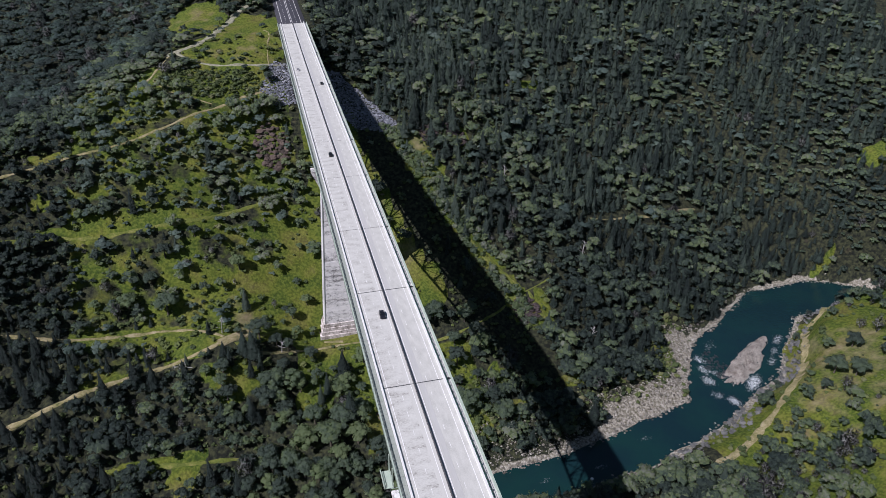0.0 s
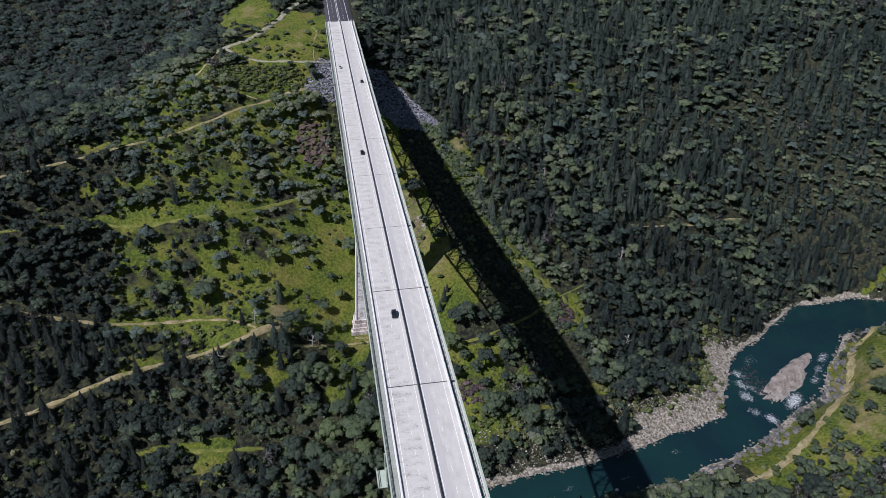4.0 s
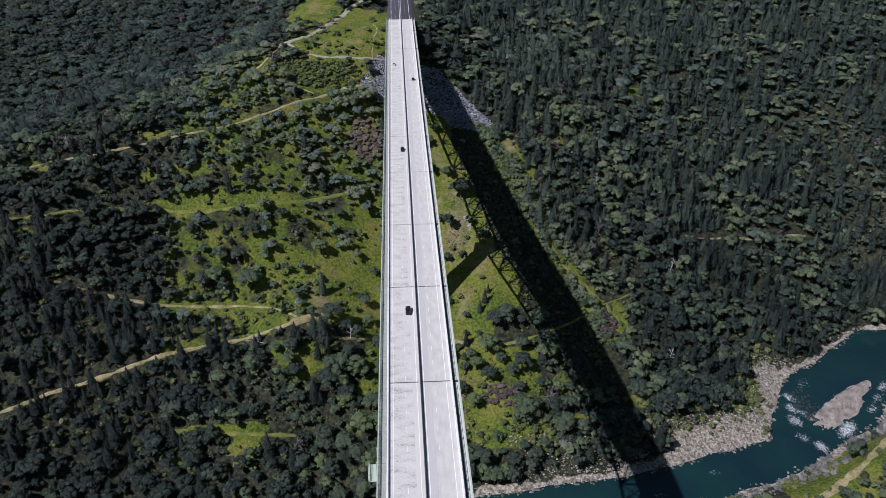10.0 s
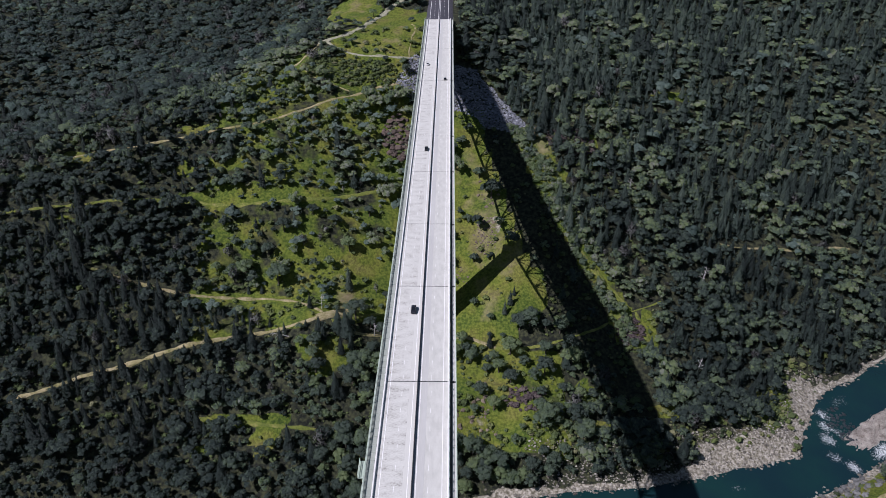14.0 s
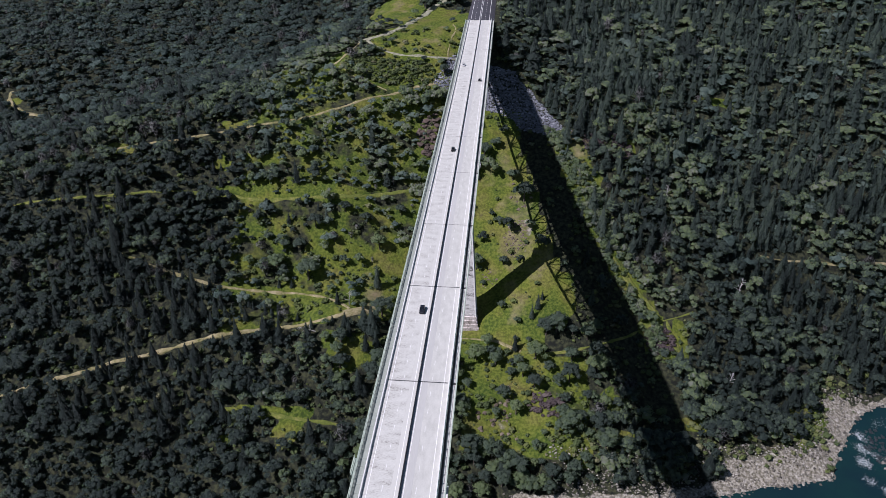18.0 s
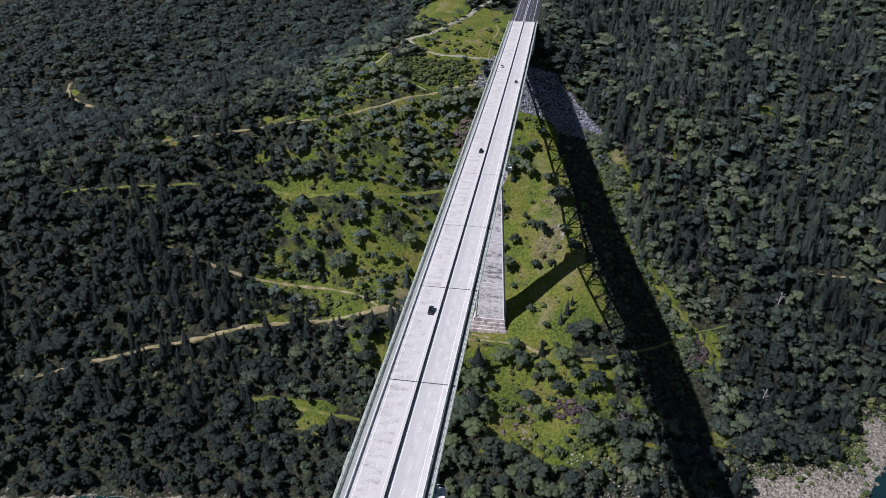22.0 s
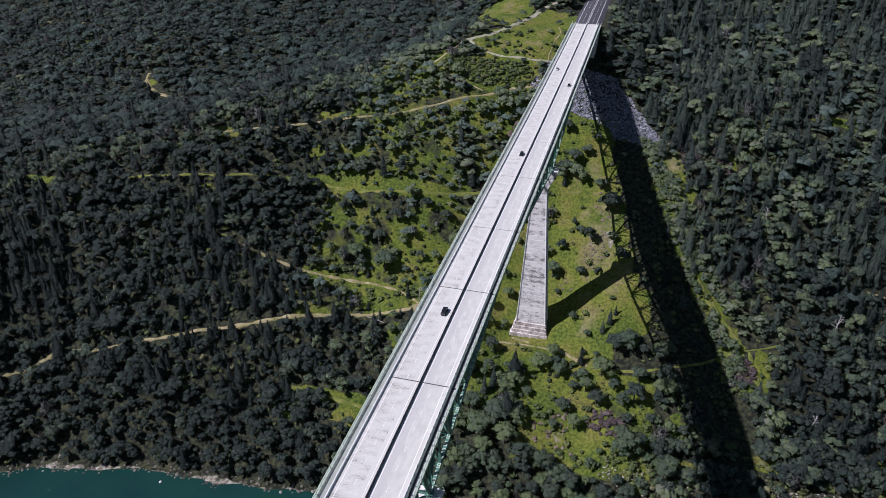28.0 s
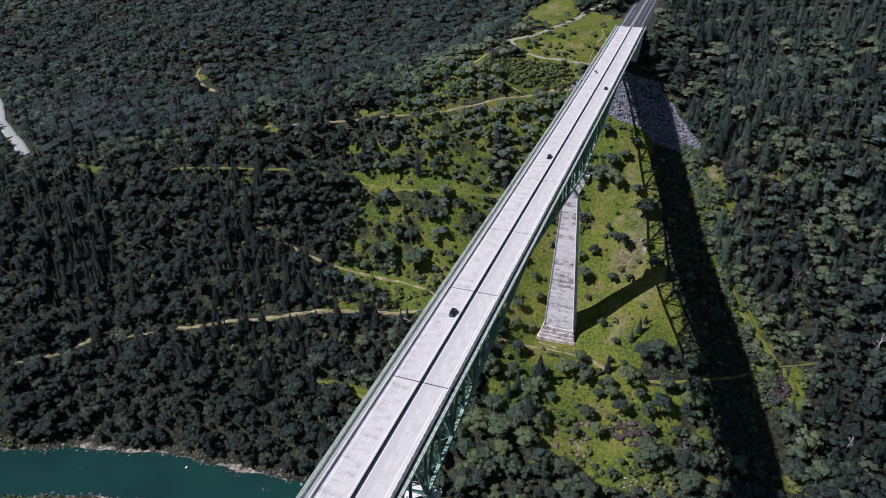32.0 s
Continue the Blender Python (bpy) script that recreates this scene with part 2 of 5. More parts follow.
def water_material():
    m = bpy.data.materials.new("river_water")
    m.use_nodes = True
    nt = m.node_tree
    bsdf = nt.nodes["Principled BSDF"]
    bsdf.inputs["Roughness"].default_value = 0.12
    bsdf.inputs["IOR"].default_value = 1.33
    geo = nt.nodes.new("ShaderNodeNewGeometry")
    n = nt.nodes.new("ShaderNodeTexNoise")
    n.inputs["Scale"].default_value = 0.03
    n.inputs["Detail"].default_value = 4
    nt.links.new(geo.outputs["Position"], n.inputs["Vector"])
    r = nt.nodes.new("ShaderNodeValToRGB")
    r.color_ramp.elements[0].position, r.color_ramp.elements[0].color = 0.3, (0.006, 0.021, 0.027, 1)
    r.color_ramp.elements[1].position, r.color_ramp.elements[1].color = 0.7, (0.008, 0.043, 0.031, 1)
    # shifts the water greener to the west, darker to the east
    west_green = nt.nodes.new("ShaderNodeAttribute")
    west_green.attribute_name = "west_green"
    # sum that picks the water's tone
    depth = nt.nodes.new("ShaderNodeMath")
    depth.operation = "MULTIPLY_ADD"
    depth.inputs[1].default_value = 0.5
    nt.links.new(n.outputs["Fac"], depth.inputs[0])
    nt.links.new(west_green.outputs["Fac"], depth.inputs[2])
    nt.links.new(depth.outputs[0], r.inputs["Fac"])
    at = nt.nodes.new("ShaderNodeAttribute")
    at.attribute_name = "foam"
    fn = nt.nodes.new("ShaderNodeTexNoise")
    fn.inputs["Scale"].default_value = 0.4
    fn.inputs["Distortion"].default_value = 2.2
    fn.inputs["Detail"].default_value = 9
    fn.inputs["Roughness"].default_value = 0.7
    nt.links.new(geo.outputs["Position"], fn.inputs["Vector"])
    add = nt.nodes.new("ShaderNodeMath")
    add.operation = "ADD"
    nt.links.new(at.outputs["Fac"], add.inputs[0])
    nt.links.new(fn.outputs["Fac"], add.inputs[1])
    rise = nt.nodes.new("ShaderNodeMapRange")
    rise.inputs["From Min"].default_value = 0.92
    rise.inputs["From Max"].default_value = 1.2
    nt.links.new(add.outputs[0], rise.inputs["Value"])
    white = nt.nodes.new("ShaderNodeMix")
    white.data_type = "RGBA"
    white.inputs[7].default_value = (0.75, 0.8, 0.82, 1)
    nt.links.new(rise.outputs[0], white.inputs["Factor"])
    nt.links.new(r.outputs["Color"], white.inputs[6])
    nt.links.new(white.outputs[2], bsdf.inputs["Base Color"])
    gloss = nt.nodes.new("ShaderNodeMapRange")
    gloss.inputs["To Min"].default_value = 0.15
    gloss.inputs["To Max"].default_value = 0.7
    nt.links.new(rise.outputs[0], gloss.inputs["Value"])
    nt.links.new(gloss.outputs[0], bsdf.inputs["Roughness"])
    w = nt.nodes.new("ShaderNodeTexNoise")
    w.inputs["Scale"].default_value = 0.5
    w.inputs["Detail"].default_value = 5
    nt.links.new(geo.outputs["Position"], w.inputs["Vector"])
    bp = nt.nodes.new("ShaderNodeBump")
    bp.inputs["Strength"].default_value = 0.3
    bp.inputs["Distance"].default_value = 0.3
    nt.links.new(w.outputs["Fac"], bp.inputs["Height"])
    nt.links.new(bp.outputs[0], bsdf.inputs["Normal"])
    return m


GROUND = ground_material()
WATER = water_material()

# ---- terrain ----
WATER_Z = -209.5
# river: centre x, centre y, half width
RIVER = [(-1500, -520, 22), (-900, -345, 21), (-500, -262, 20), (-334, -203, 19), (-274, -177, 19), (-215, -163, 18), (-133, -157, 17), (-60, -146, 17),
         (20, -134, 17), (83, -125, 15), (132, -121, 15), (172, -112, 15.5), (212, -102, 14), (250, -88, 15), (274, -67, 21), (298, -45, 32), (342, -8, 25),
         (378, 16, 22), (428, 22, 19), (470, 4, 14), (560, -40, 15), (800, -60, 18), (1600, -80, 20)]
# break lines of the ground: x, y, z
RIDGE = [(0, 262, 2), (-50, 225, -4), (-94, 199, -7), (-180, 144, -34), (-263, 80, -58), (-400, 4, -89), (-700, -140, -125)]
BENCH_W = [(-74, -22, -136), (-88, -32, -136), (-130, -36, -143), (-155, -51, -143), (-200, -58, -151), (-256, -80, -159), (-310, -96, -166), (-343, -122, -173)]
SPUR_W = [(-81, -3, -137), (-119, 3, -137), (-150, -5, -131), (-175, -9, -128), (-194, -10, -122), (-235, -4, -113)]
SLOPE_W = [(-45, 127, -53), (-92, 55, -88), (-138, 51, -90), (-182, 55, -89), (-218, 45, -83), (-268, 32, -84)]
UPPER_W = [(-30, 152, -34), (-101, 124, -41), (-160, 99, -49), (-201, 87, -56), (-242, 66, -65)]
FOOT_W = [(-7, -64, -172), (-57, -39, -149), (-65, -78, -183), (-103, -80, -178), (-134, -79, -179), (-176, -94, -187), (-200, -131, -203), (-307, -150, -195)]
MEADOW = [(-68, 182, -15), (-45, 178, -14), (-30, 205, -6), (25, 240, -2), (45, 300, 2), (-76, 244, -3.5), (-60, 268, 1), (-42, 295, 6), (-30, 330, 10), (-85, 310, 4), (-75, 370, 14)]
HOLLOW = [(-190, 270, -50), (-170, 330, -35), (-387, 234, -101), (-488, 268, -98), (-700, 250, -112)]
FAR_W = [(-230, 400, -38), (-262, 361, -58), (-307, 445, -52), (-506, 349, -70), (-480, 442, -66), (-611, 333, -86), (-820, 449, -86)]
RIM_W = [(-150, 700, 30), (-600, 900, 20), (-1300, 700, -20), (-1400, 100, -80)]
PIER_FOOT = [(-15, -8, -159), (11, -12, -160), (38, -25, -161), (26, 34, -124), (43, 54, -105), (67, 7, -136), (27, 93, -90)]
PIER_SIDE = [(14, -1, -150.5), (20, 3.5, -149.5), (28, 9, -144), (33, 13, -138), (40, 17.5, -133), (47, 22.5, -126), (9, 16, -147.5), (18, 21, -146.5), (24, 23.5, -141), (29, 26, -135.5), (36, 29.5, -132), (41, 32, -127)]
SLOPE_E = [(77, 139, -63), (76, 131, -59), (126, 2, -157), (143, 9, -154), (98, -22, -158), (156, -20, -172), (197, 32, -152), (255, 84, -146), (231, 194, -79), (144, 143, -68), (308, 95, -150)]
FOOT_E = [(17, -61, -173), (15, -79, -186), (40, -79, -189), (60, -68, -177), (76, -41, -172), (106, -71, -190), (228, -49, -200), (240, -9, -197), (395, 75, -196)]
HIGH_E = [(37, 177, -34), (111, 157, -45), (75, 265, -20), (187, 302, -20), (252, 235, -44), (283, 235, -47), (292, 283, -26), (425, 110, -140)]
RIM_E = [(485, 170, -75), (300, 600, 90), (700, 500, 60), (60, 600, 45), (900, 200, -20)]
SOUTH = [(373, -36, -188), (231, -141, -195), (262, -169, -197), (312, -129, -178), (286, -185, -172), (420, -130, -140), (600, -200, -90),
         (-250, -250, -180), (-450, -330, -170), (0, -230, -160), (120, -230, -165), (0, -420, -60), (400, -420, -40), (-500, -600, -40)]


def spread(lines, step=45.0):
    out = []
    for line in lines:
        for a, b in zip(line, line[1:]):
            n = max(1, int(math.dist(a[:2], b[:2]) // step)) if line in (RIDGE, MEADOW, HOLLOW) else 1
            out += [tuple(u + (v - u) * k / n for u, v in zip(a, b)) for k in range(n)]
        out.append(line[-1])
    return np.array(out, float)


KNOTS = spread([RIDGE, BENCH_W, SPUR_W, SLOPE_W, UPPER_W, FOOT_W, MEADOW, HOLLOW, FAR_W, RIM_W, PIER_FOOT, PIER_SIDE, SLOPE_E, FOOT_E, HIGH_E, RIM_E, SOUTH])


def plate(d2):
    return 0.5 * d2 * np.log(d2 + 1e-9)


def fit_plate(pts, stiff=2500.0):
    xy = pts[:, :2] / 100.0
    n = len(xy)
    d2 = ((xy[:, None] - xy[None]) ** 2).sum(-1)
    a = np.zeros((n + 3, n + 3))
    a[:n, :n] = plate(d2) + np.eye(n) * stiff * 1e-5
    a[:n, n] = a[n, :n] = 1
    a[:n, n + 1:] = xy
    a[n + 1:, :n] = xy.T
    return np.linalg.solve(a, np.r_[pts[:, 2], 0, 0, 0])


PLATE = fit_plate(KNOTS)


def river_gap(x, y):
    """Distance outside the water's edge (negative in the river)."""
    best = np.full(x.shape, 1e9)
    for (ax, ay, ah), (bx, by, bh) in zip(RIVER, RIVER[1:]):
        dx, dy = bx - ax, by - ay
        k = np.clip(((x - ax) * dx + (y - ay) * dy) / (dx * dx + dy * dy), 0, 1)
        best = np.minimum(best, np.hypot(x - ax - k * dx, y - ay - k * dy) - (ah + k * (bh - ah)))
    return best


def ripple(x, y, s, seed=0.0):
    """Cheap smooth unevenness, about -1 to 1."""
    u, v = x / s + seed, y / s - seed
    return (np.sin(1.7 * u + 1.3 * np.sin(1.1 * v)) + np.sin(2.3 * v + 1.9 * np.sin(0.9 * u + 2)) + np.sin(1.9 * (u + v) + 1.1 * np.sin(2.1 * (u - v)))) / 3


def smooth(a, b, x):
    k = np.clip((x - a) / (b - a), 0, 1)
    return k * k * (3 - 2 * k)


def ground_z(x, y):
    x, y = np.asarray(x, float), np.asarray(y, float)
    shape = x.shape
    x, y = x.ravel(), y.ravel()
    z = np.empty_like(x)
    for i in range(0, len(x), 20000):
        px, py = x[i:i + 20000] / 100, y[i:i + 20000] / 100
        d2 = (px[:, None] - KNOTS[None, :, 0] / 100) ** 2 + (py[:, None] - KNOTS[None, :, 1] / 100) ** 2
        z[i:i + 20000] = plate(d2) @ PLATE[:-3] + PLATE[-3] + px * PLATE[-2] + py * PLATE[-1]
    z += 2.0 * ripple(x, y, 40) + 0.8 * ripple(x, y, 13, 3.1)
    far = np.hypot(x, y)
    z = np.where(far > 1100, z + (np.clip(z, -150, 250) - z) * smooth(1100, 1600, far), z)
    gap = river_gap(x, y) + 3.0 * ripple(x, y, 22, 1.7) + 1.2 * ripple(x, y, 7, 4.0)
    bank = np.where(gap < 0, WATER_Z - 0.2 - np.minimum(-gap * 0.2, 3.0), WATER_Z - 0.2 + 0.16 * gap + 0.8 * ripple(x, y, 9, 5) * smooth(0, 10, gap))
    z = bank + (np.maximum(z, WATER_Z + 0.6) - bank) * smooth(3, 27, gap)
    # level seat of the pier and the road bed past the bridge
    z += (-159.6 - z) * (1 - smooth(12, 20, np.hypot((x + 1.5) * 0.8, y + 12))) * (1 - smooth(-8, -2, y))
    road = (np.abs(x + 0.5) - 14) / 12
    z = np.where(y > 214, z + (1.2 + 0.012 * (y - 232) - z) * (1 - smooth(0, 1, road)) * smooth(214, 226, y), z)
    return z.reshape(shape)


# ---- helpers for meshes ----
def obj_from(name, bm, material, parent=None, label=""):
    me = bpy.data.meshes.new(name)
    bm.to_mesh(me)
    bm.free()
    me.materials.append(material)
    ob = new(name, me)
    if parent:
        ob.parent = parent
    if label:
        tagged(ob, label)
    return ob


part = obj_from


def empty(name, x=0, y=0, z=0):
    ob = new(name)
    ob.location = (x, y, z)
    return ob


def raw(name, verts, faces, material, parent=None, values=None, normals=None):
    """A mesh of triangles or quads from arrays; values: named numbers kept per vertex."""
    me = bpy.data.meshes.new(name)
    verts, faces = np.asarray(verts, np.float32), np.asarray(faces, np.int32)
    n, k = faces.shape
    me.vertices.add(len(verts))
    me.vertices.foreach_set("co", verts.ravel())
    me.loops.add(n * k)
    me.loops.foreach_set("vertex_index", faces.ravel())
    me.polygons.add(n)
    me.polygons.foreach_set("loop_start", np.arange(0, n * k, k, dtype=np.int32))
    for key, val in (values or {}).items():
        me.attributes.new(key, "FLOAT", "POINT").data.foreach_set("value", np.asarray(val, np.float32))
    me.update(calc_edges=True)
    if normals is not None:
        # leaves shade as one soft crown
        me.polygons.foreach_set("use_smooth", np.ones(n, bool))
        me.attributes.new("custom_normal", "FLOAT_VECTOR", "POINT").data.foreach_set("vector", np.asarray(normals, np.float32).ravel())
    me.materials.append(material)
    ob = new(name, me)
    if parent:
        ob.parent = parent
    return ob


def box(bm, x0, x1, y0, y1, z0, z1):
    v = [bm.verts.new(p) for p in ((x0, y0, z0), (x1, y0, z0), (x1, y1, z0), (x0, y1, z0), (x0, y0, z1), (x1, y0, z1), (x1, y1, z1), (x0, y1, z1))]
    for f in ((3, 2, 1, 0), (4, 5, 6, 7), (0, 1, 5, 4), (1, 2, 6, 5), (2, 3, 7, 6), (3, 0, 4, 7)):
        bm.faces.new([v[i] for i in f])


def beam(bm, p, q, w, h):
    """A bar from p to q, w across and h deep."""
    p, q = Vector(p), Vector(q)
    d = (q - p).normalized()
    side = d.cross(Vector((0, 0, 1)))
    side = Vector((1, 0, 0)) if side.length < 1e-3 else side.normalized()
    up = side.cross(d).normalized()
    ends = [[bm.verts.new(e + side * (a * w / 2) + up * (b * h / 2)) for a, b in ((-1, -1), (1, -1), (1, 1), (-1, 1))] for e in (p, q)]
    bm.faces.new(ends[0][::-1])
    bm.faces.new(ends[1])
    for i in range(4):
        bm.faces.new((ends[0][i], ends[0][(i + 1) % 4], ends[1][(i + 1) % 4], ends[1][i]))


# ---- ground ----
def graded(inner0, inner1, step, out0, out1, grow=1.16):
    mid = list(np.arange(inner0, inner1 + 0.1, step))
    lo, hi, s = [], [], step
    a = inner0
    while a > out0:
        s *= grow
        a -= s
        lo.append(a)
    b, s = inner1, step
    while b < out1:
        s *= grow
        b += s
        hi.append(b)
    return np.array(lo[::-1] + mid + hi)


# open ground: x, y, radius along x, radius along y, share of trees left
OPEN_WEST = [(-106, 32, 62, 20, 0.85), (-86, 14, 36, 15, 0.62), (-62, -5, 14, 19, 0.12), (-102, -19, 24, 11, 0.05), (-73, -45, 22, 10, 0.4), (-120, -80, 28, 3, 0.05), (-107, -89, 9, 8, 0.25), (-147, -96, 7, 3, 0.2),
             (-97, 82, 55, 22, 0.85), (-59, 118, 22, 6, 0.3), (-128, 26, 26, 7, 0.75), (-134, -4, 32, 4, 0.3), (-97, 26, 20, 9, 0.5), (-92, -10, 15, 9, 0.05), (-52, 18, 14, 22, 0.25), (-112, 57, 47, 4, 0.25)]
OPEN_RIDGE = [(-267, 73, 12, 4, 0.04), (-188, 70, 8, 5, 0.2), (-186, 98, 13, 3, 0.2), (-166, 55, 25, 3, 0.12), (-259, 23, 9, 3, 0.45), (-132, 37, 17, 6, 0.7), (-400, 5, 12, 4, 0.04), (-352, -4, 6, 2.5, 0.2), (-636, 359, 11, 13, 0.1), (-490, 270, 5, 13, 0.05)]
OPEN_MEADOW = [(-52, 203, 38, 30, 0.03), (-36, 245, 26, 36, 0.08), (-82, 282, 24, 46, 0.03),  (-66, 163, 46, 13, 0.1), (-41, 155, 10, 3, 0.2),  (-32, 116, 10, 18, 0.2), (-112, 168, 8, 16, 0.25)]
OPEN_PIER = [(18, 111, 18, 16, 0.1), (19, 71, 18, 24, 0.1), (29, 42, 16, 14, 0.1), (55, 8, 24, 21, 0.1), (21, -7, 22, 13, 0.02), (-16, -29, 18, 18, 0.3), (-26, 34, 15, 36, 0.04), (0, 30, 20, 60, 0.15), (9, -3, 23, 11, 0.02),
             (-25, -56, 14, 11, 0.4), (12, -50, 17, 19, 0.35), (35, -79, 20, 8, 0.1), (62, -48, 17, 14, 0.55)]
OPEN_EAST = [(73, 126, 11, 6, 0.1), (84, 105, 8, 24, 0.3), (93, 80, 7, 21, 0.2), (152, -5, 6, 14, 0.05), (136, -4, 10, 9, 0.1), (109, -71, 14, 4, 0.1), (101, -51, 6, 8, 0.3), (158, -57, 13, 4, 0.3), (214, 211, 30, 6, 0.5), (110, 124, 18, 11, 0.3),
             (446, 45, 10, 2, 0.05), (519, 93, 14, 12, 0.0)]
OPEN_SOUTH = [(345, -75, 36, 40, 0.06), (330, -136, 45, 45, 0.3), (395, -60, 40, 40, 0.3), (331, -86, 6, 34, 0.08), (325, -140, 8, 13, 0.4), (259, -131, 10, 12, 0.4)]
OPEN = OPEN_WEST + OPEN_RIDGE + OPEN_MEADOW + OPEN_PIER + OPEN_EAST + OPEN_SOUTH


def open_share(x, y):
    out = np.ones_like(x)
    for cx, cy, rx, ry, s in OPEN:
        d = np.hypot((x - cx) / rx, (y - cy) / ry) + 0.22 * ripple(x, y, 9, cx * 0.1)
        out = np.minimum(out, s + (1 - s) * smooth(0.85, 1.25, d))
    return out


def riprap_here(x, y):
    wob = 2.5 * ripple(x, y, 8, 2)
    return (y > np.interp(x, (-40, 0, 15, 55, 76), (148, 149, 146, 128, 133)) + wob) & (y < 184) & (x > -38 + 0.55 * (y - 151) + wob) & (x < 35 + (179 - y) * 0.93 + wob)


gx = graded(-420, 500, 5.0, -4200, 4200)
gy = graded(-240, 420, 5.0, -3200, 4800)
GX, GY = np.meshgrid(gx, gy)
GZ = ground_z(GX, GY)
fx, fy = GX.ravel(), GY.ravel()
gap = river_gap(fx, fy)
share = open_share(fx, fy)
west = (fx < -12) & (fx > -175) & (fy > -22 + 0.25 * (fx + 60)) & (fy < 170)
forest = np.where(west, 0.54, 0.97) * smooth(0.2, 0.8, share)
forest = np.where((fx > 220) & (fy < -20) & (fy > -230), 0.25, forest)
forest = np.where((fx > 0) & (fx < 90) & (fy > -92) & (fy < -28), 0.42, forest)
# grass ends at this line; dark floor beyond it deepens the bridge's shadow
shade_edge = np.interp(fy, (-15, 15, 128), (60, 70, 36))
forest = np.where((fx > -10) & (fx < shade_edge) & (fy > -26) & (fy < 150), np.minimum(forest, 0.2), forest)
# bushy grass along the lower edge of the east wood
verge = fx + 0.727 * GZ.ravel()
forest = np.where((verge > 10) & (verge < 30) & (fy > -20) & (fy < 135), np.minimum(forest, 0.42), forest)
east_bar = (fx > 60) & (fx < 290) & (fy > -140)
south_side = fy < np.interp(fx, [q[0] for q in RIVER], [q[1] for q in RIVER])
stone = 1.15 * (1 - smooth(2, np.where(south_side & (fx > 0), 8, np.where(east_bar, np.where((fx > 168) & (fx < 280), 36, 13), 8)), gap + 4 * ripple(fx, fy, 15, 7)))
stone = np.where(fx < 30, stone * 0.53, np.where((fx < 140) & (gap > 5), stone * 0.72, np.where(fx > 310, stone * 0.82, stone)))
for cx, cy, r, s in ((-32, 118, 15, 0.5), (41, 56, 14, 0.5), (24, 38, 9, 0.36), (16, 48, 8, 0.34), (44, 40, 9, 0.4), (36, 85, 10, 0.45), (-60, -60, 9, 0.4), (30, -70, 12, 0.36)):
    stone = np.maximum(stone, s * (1 - smooth(0.5, 1.2, np.hypot(fx - cx, fy - cy) / r)))
dirt = 0.35 + 0 * fx
for cx, cy, r, s in ((-50, 205, 62, 0.47), (-85, 285, 42, 0.5), (20, 100, 22, 0.58), (42, 34, 30, 0.56), (36, 70, 24, 0.6), (40, 2, 15, 0.55), (-62, -5, 14, 0.8), (-68, 12, 10, 0.6), (109, 128, 20, 0.45), (134, 0, 9, 0.7), (345, -105, 80, 0.6), (290, -150, 30, 0.5), (190, -75, 34, 0.5), (86, 122, 22, 0.72), (36, 55, 16, 0.62)):
    dirt = np.maximum(dirt, s * (1 - smooth(0.5, 1.2, np.hypot(fx - cx, fy - cy) / r)))
ny, nx = GX.shape
idx = np.arange(nx * ny).reshape(ny, nx)
quads = np.stack([idx[:-1, :-1], idx[:-1, 1:], idx[1:, 1:], idx[1:, :-1]], -1).reshape(-1, 4)
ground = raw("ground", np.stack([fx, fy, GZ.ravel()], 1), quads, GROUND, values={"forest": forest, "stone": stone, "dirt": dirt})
ground.data.polygons.foreach_set("use_smooth", np.ones(len(quads), bool))
tagged(ground, "steep canyon hillside with bright green grass and bare rock", "hillside", kind="structure")

# river surface as a ribbon a little wider than its bed
pts = np.array(RIVER, float)
dense = np.concatenate([np.linspace(a, b, 14)[:-1] for a, b in zip(pts, pts[1:])] + [pts[-1:]])
for _ in range(6):
    dense[1:-1] = (dense[:-2] + dense[1:-1] * 2 + dense[2:]) / 4
tang = np.gradient(dense[:, :2], axis=0)
tang /= np.linalg.norm(tang, axis=1)[:, None]
nrm = np.stack([-tang[:, 1], tang[:, 0]], 1)
NA = 21
across = np.linspace(-1, 1, NA)
wv = np.concatenate([np.c_[dense[:, :2] + nrm * (a * (dense[:, 2] + 9))[:, None], np.full(len(dense), WATER_Z)] for a in across])
m = len(dense)
wf = np.array([(j * m + i, j * m + i + 1, (j + 1) * m + i + 1, (j + 1) * m + i) for j in range(NA - 1) for i in range(m - 1)])[:, ::-1]
# rapids: x, y, reach, strength
RAPIDS = [(273, -37, 13, 0.5), (270, -49, 14, 0.5), (266, -61, 14, 0.52), (263, -77, 12, 0.48), (272, -86, 12, 0.55), (298, -71, 13, 0.58), (276, -55, 9, 0.52), (327, -53, 10, 0.48), (337, -42, 10, 0.47), (349, -30, 10, 0.52), (290, -24, 14, 0.42), (190, -104, 8, 0.42),
          (110, -122, 7, 0.42), (150, -120, 7, 0.45), (-170, -155, 10, 0.34), (-275, -176, 10, 0.33), (-150, -150, 9, 0.38), (60, -128, 10, 0.5)]
foam = np.full(len(wv), 0.1)
for rx, ry, reach, s in RAPIDS:
    ux, uy = (0.75, 0.66) if rx > 280 else (0.35, -0.94) if rx > 260 else (0.99, 0.14)
    far_out = 1.0 if 260 < rx < 282 else 1.7
    du, dv = (wv[:, 0] - rx) * ux + (wv[:, 1] - ry) * uy, (wv[:, 1] - ry) * ux - (wv[:, 0] - rx) * uy
    foam = np.maximum(foam, s * np.exp(-((du / far_out) ** 2 + (dv * 1.3) ** 2) / (2 * (reach * 0.6) ** 2)))
water = raw("water", wv, wf, WATER, values={"foam": foam, "west_green": 0.3 - 0.2 * smooth(-60, 240, wv[:, 0])})
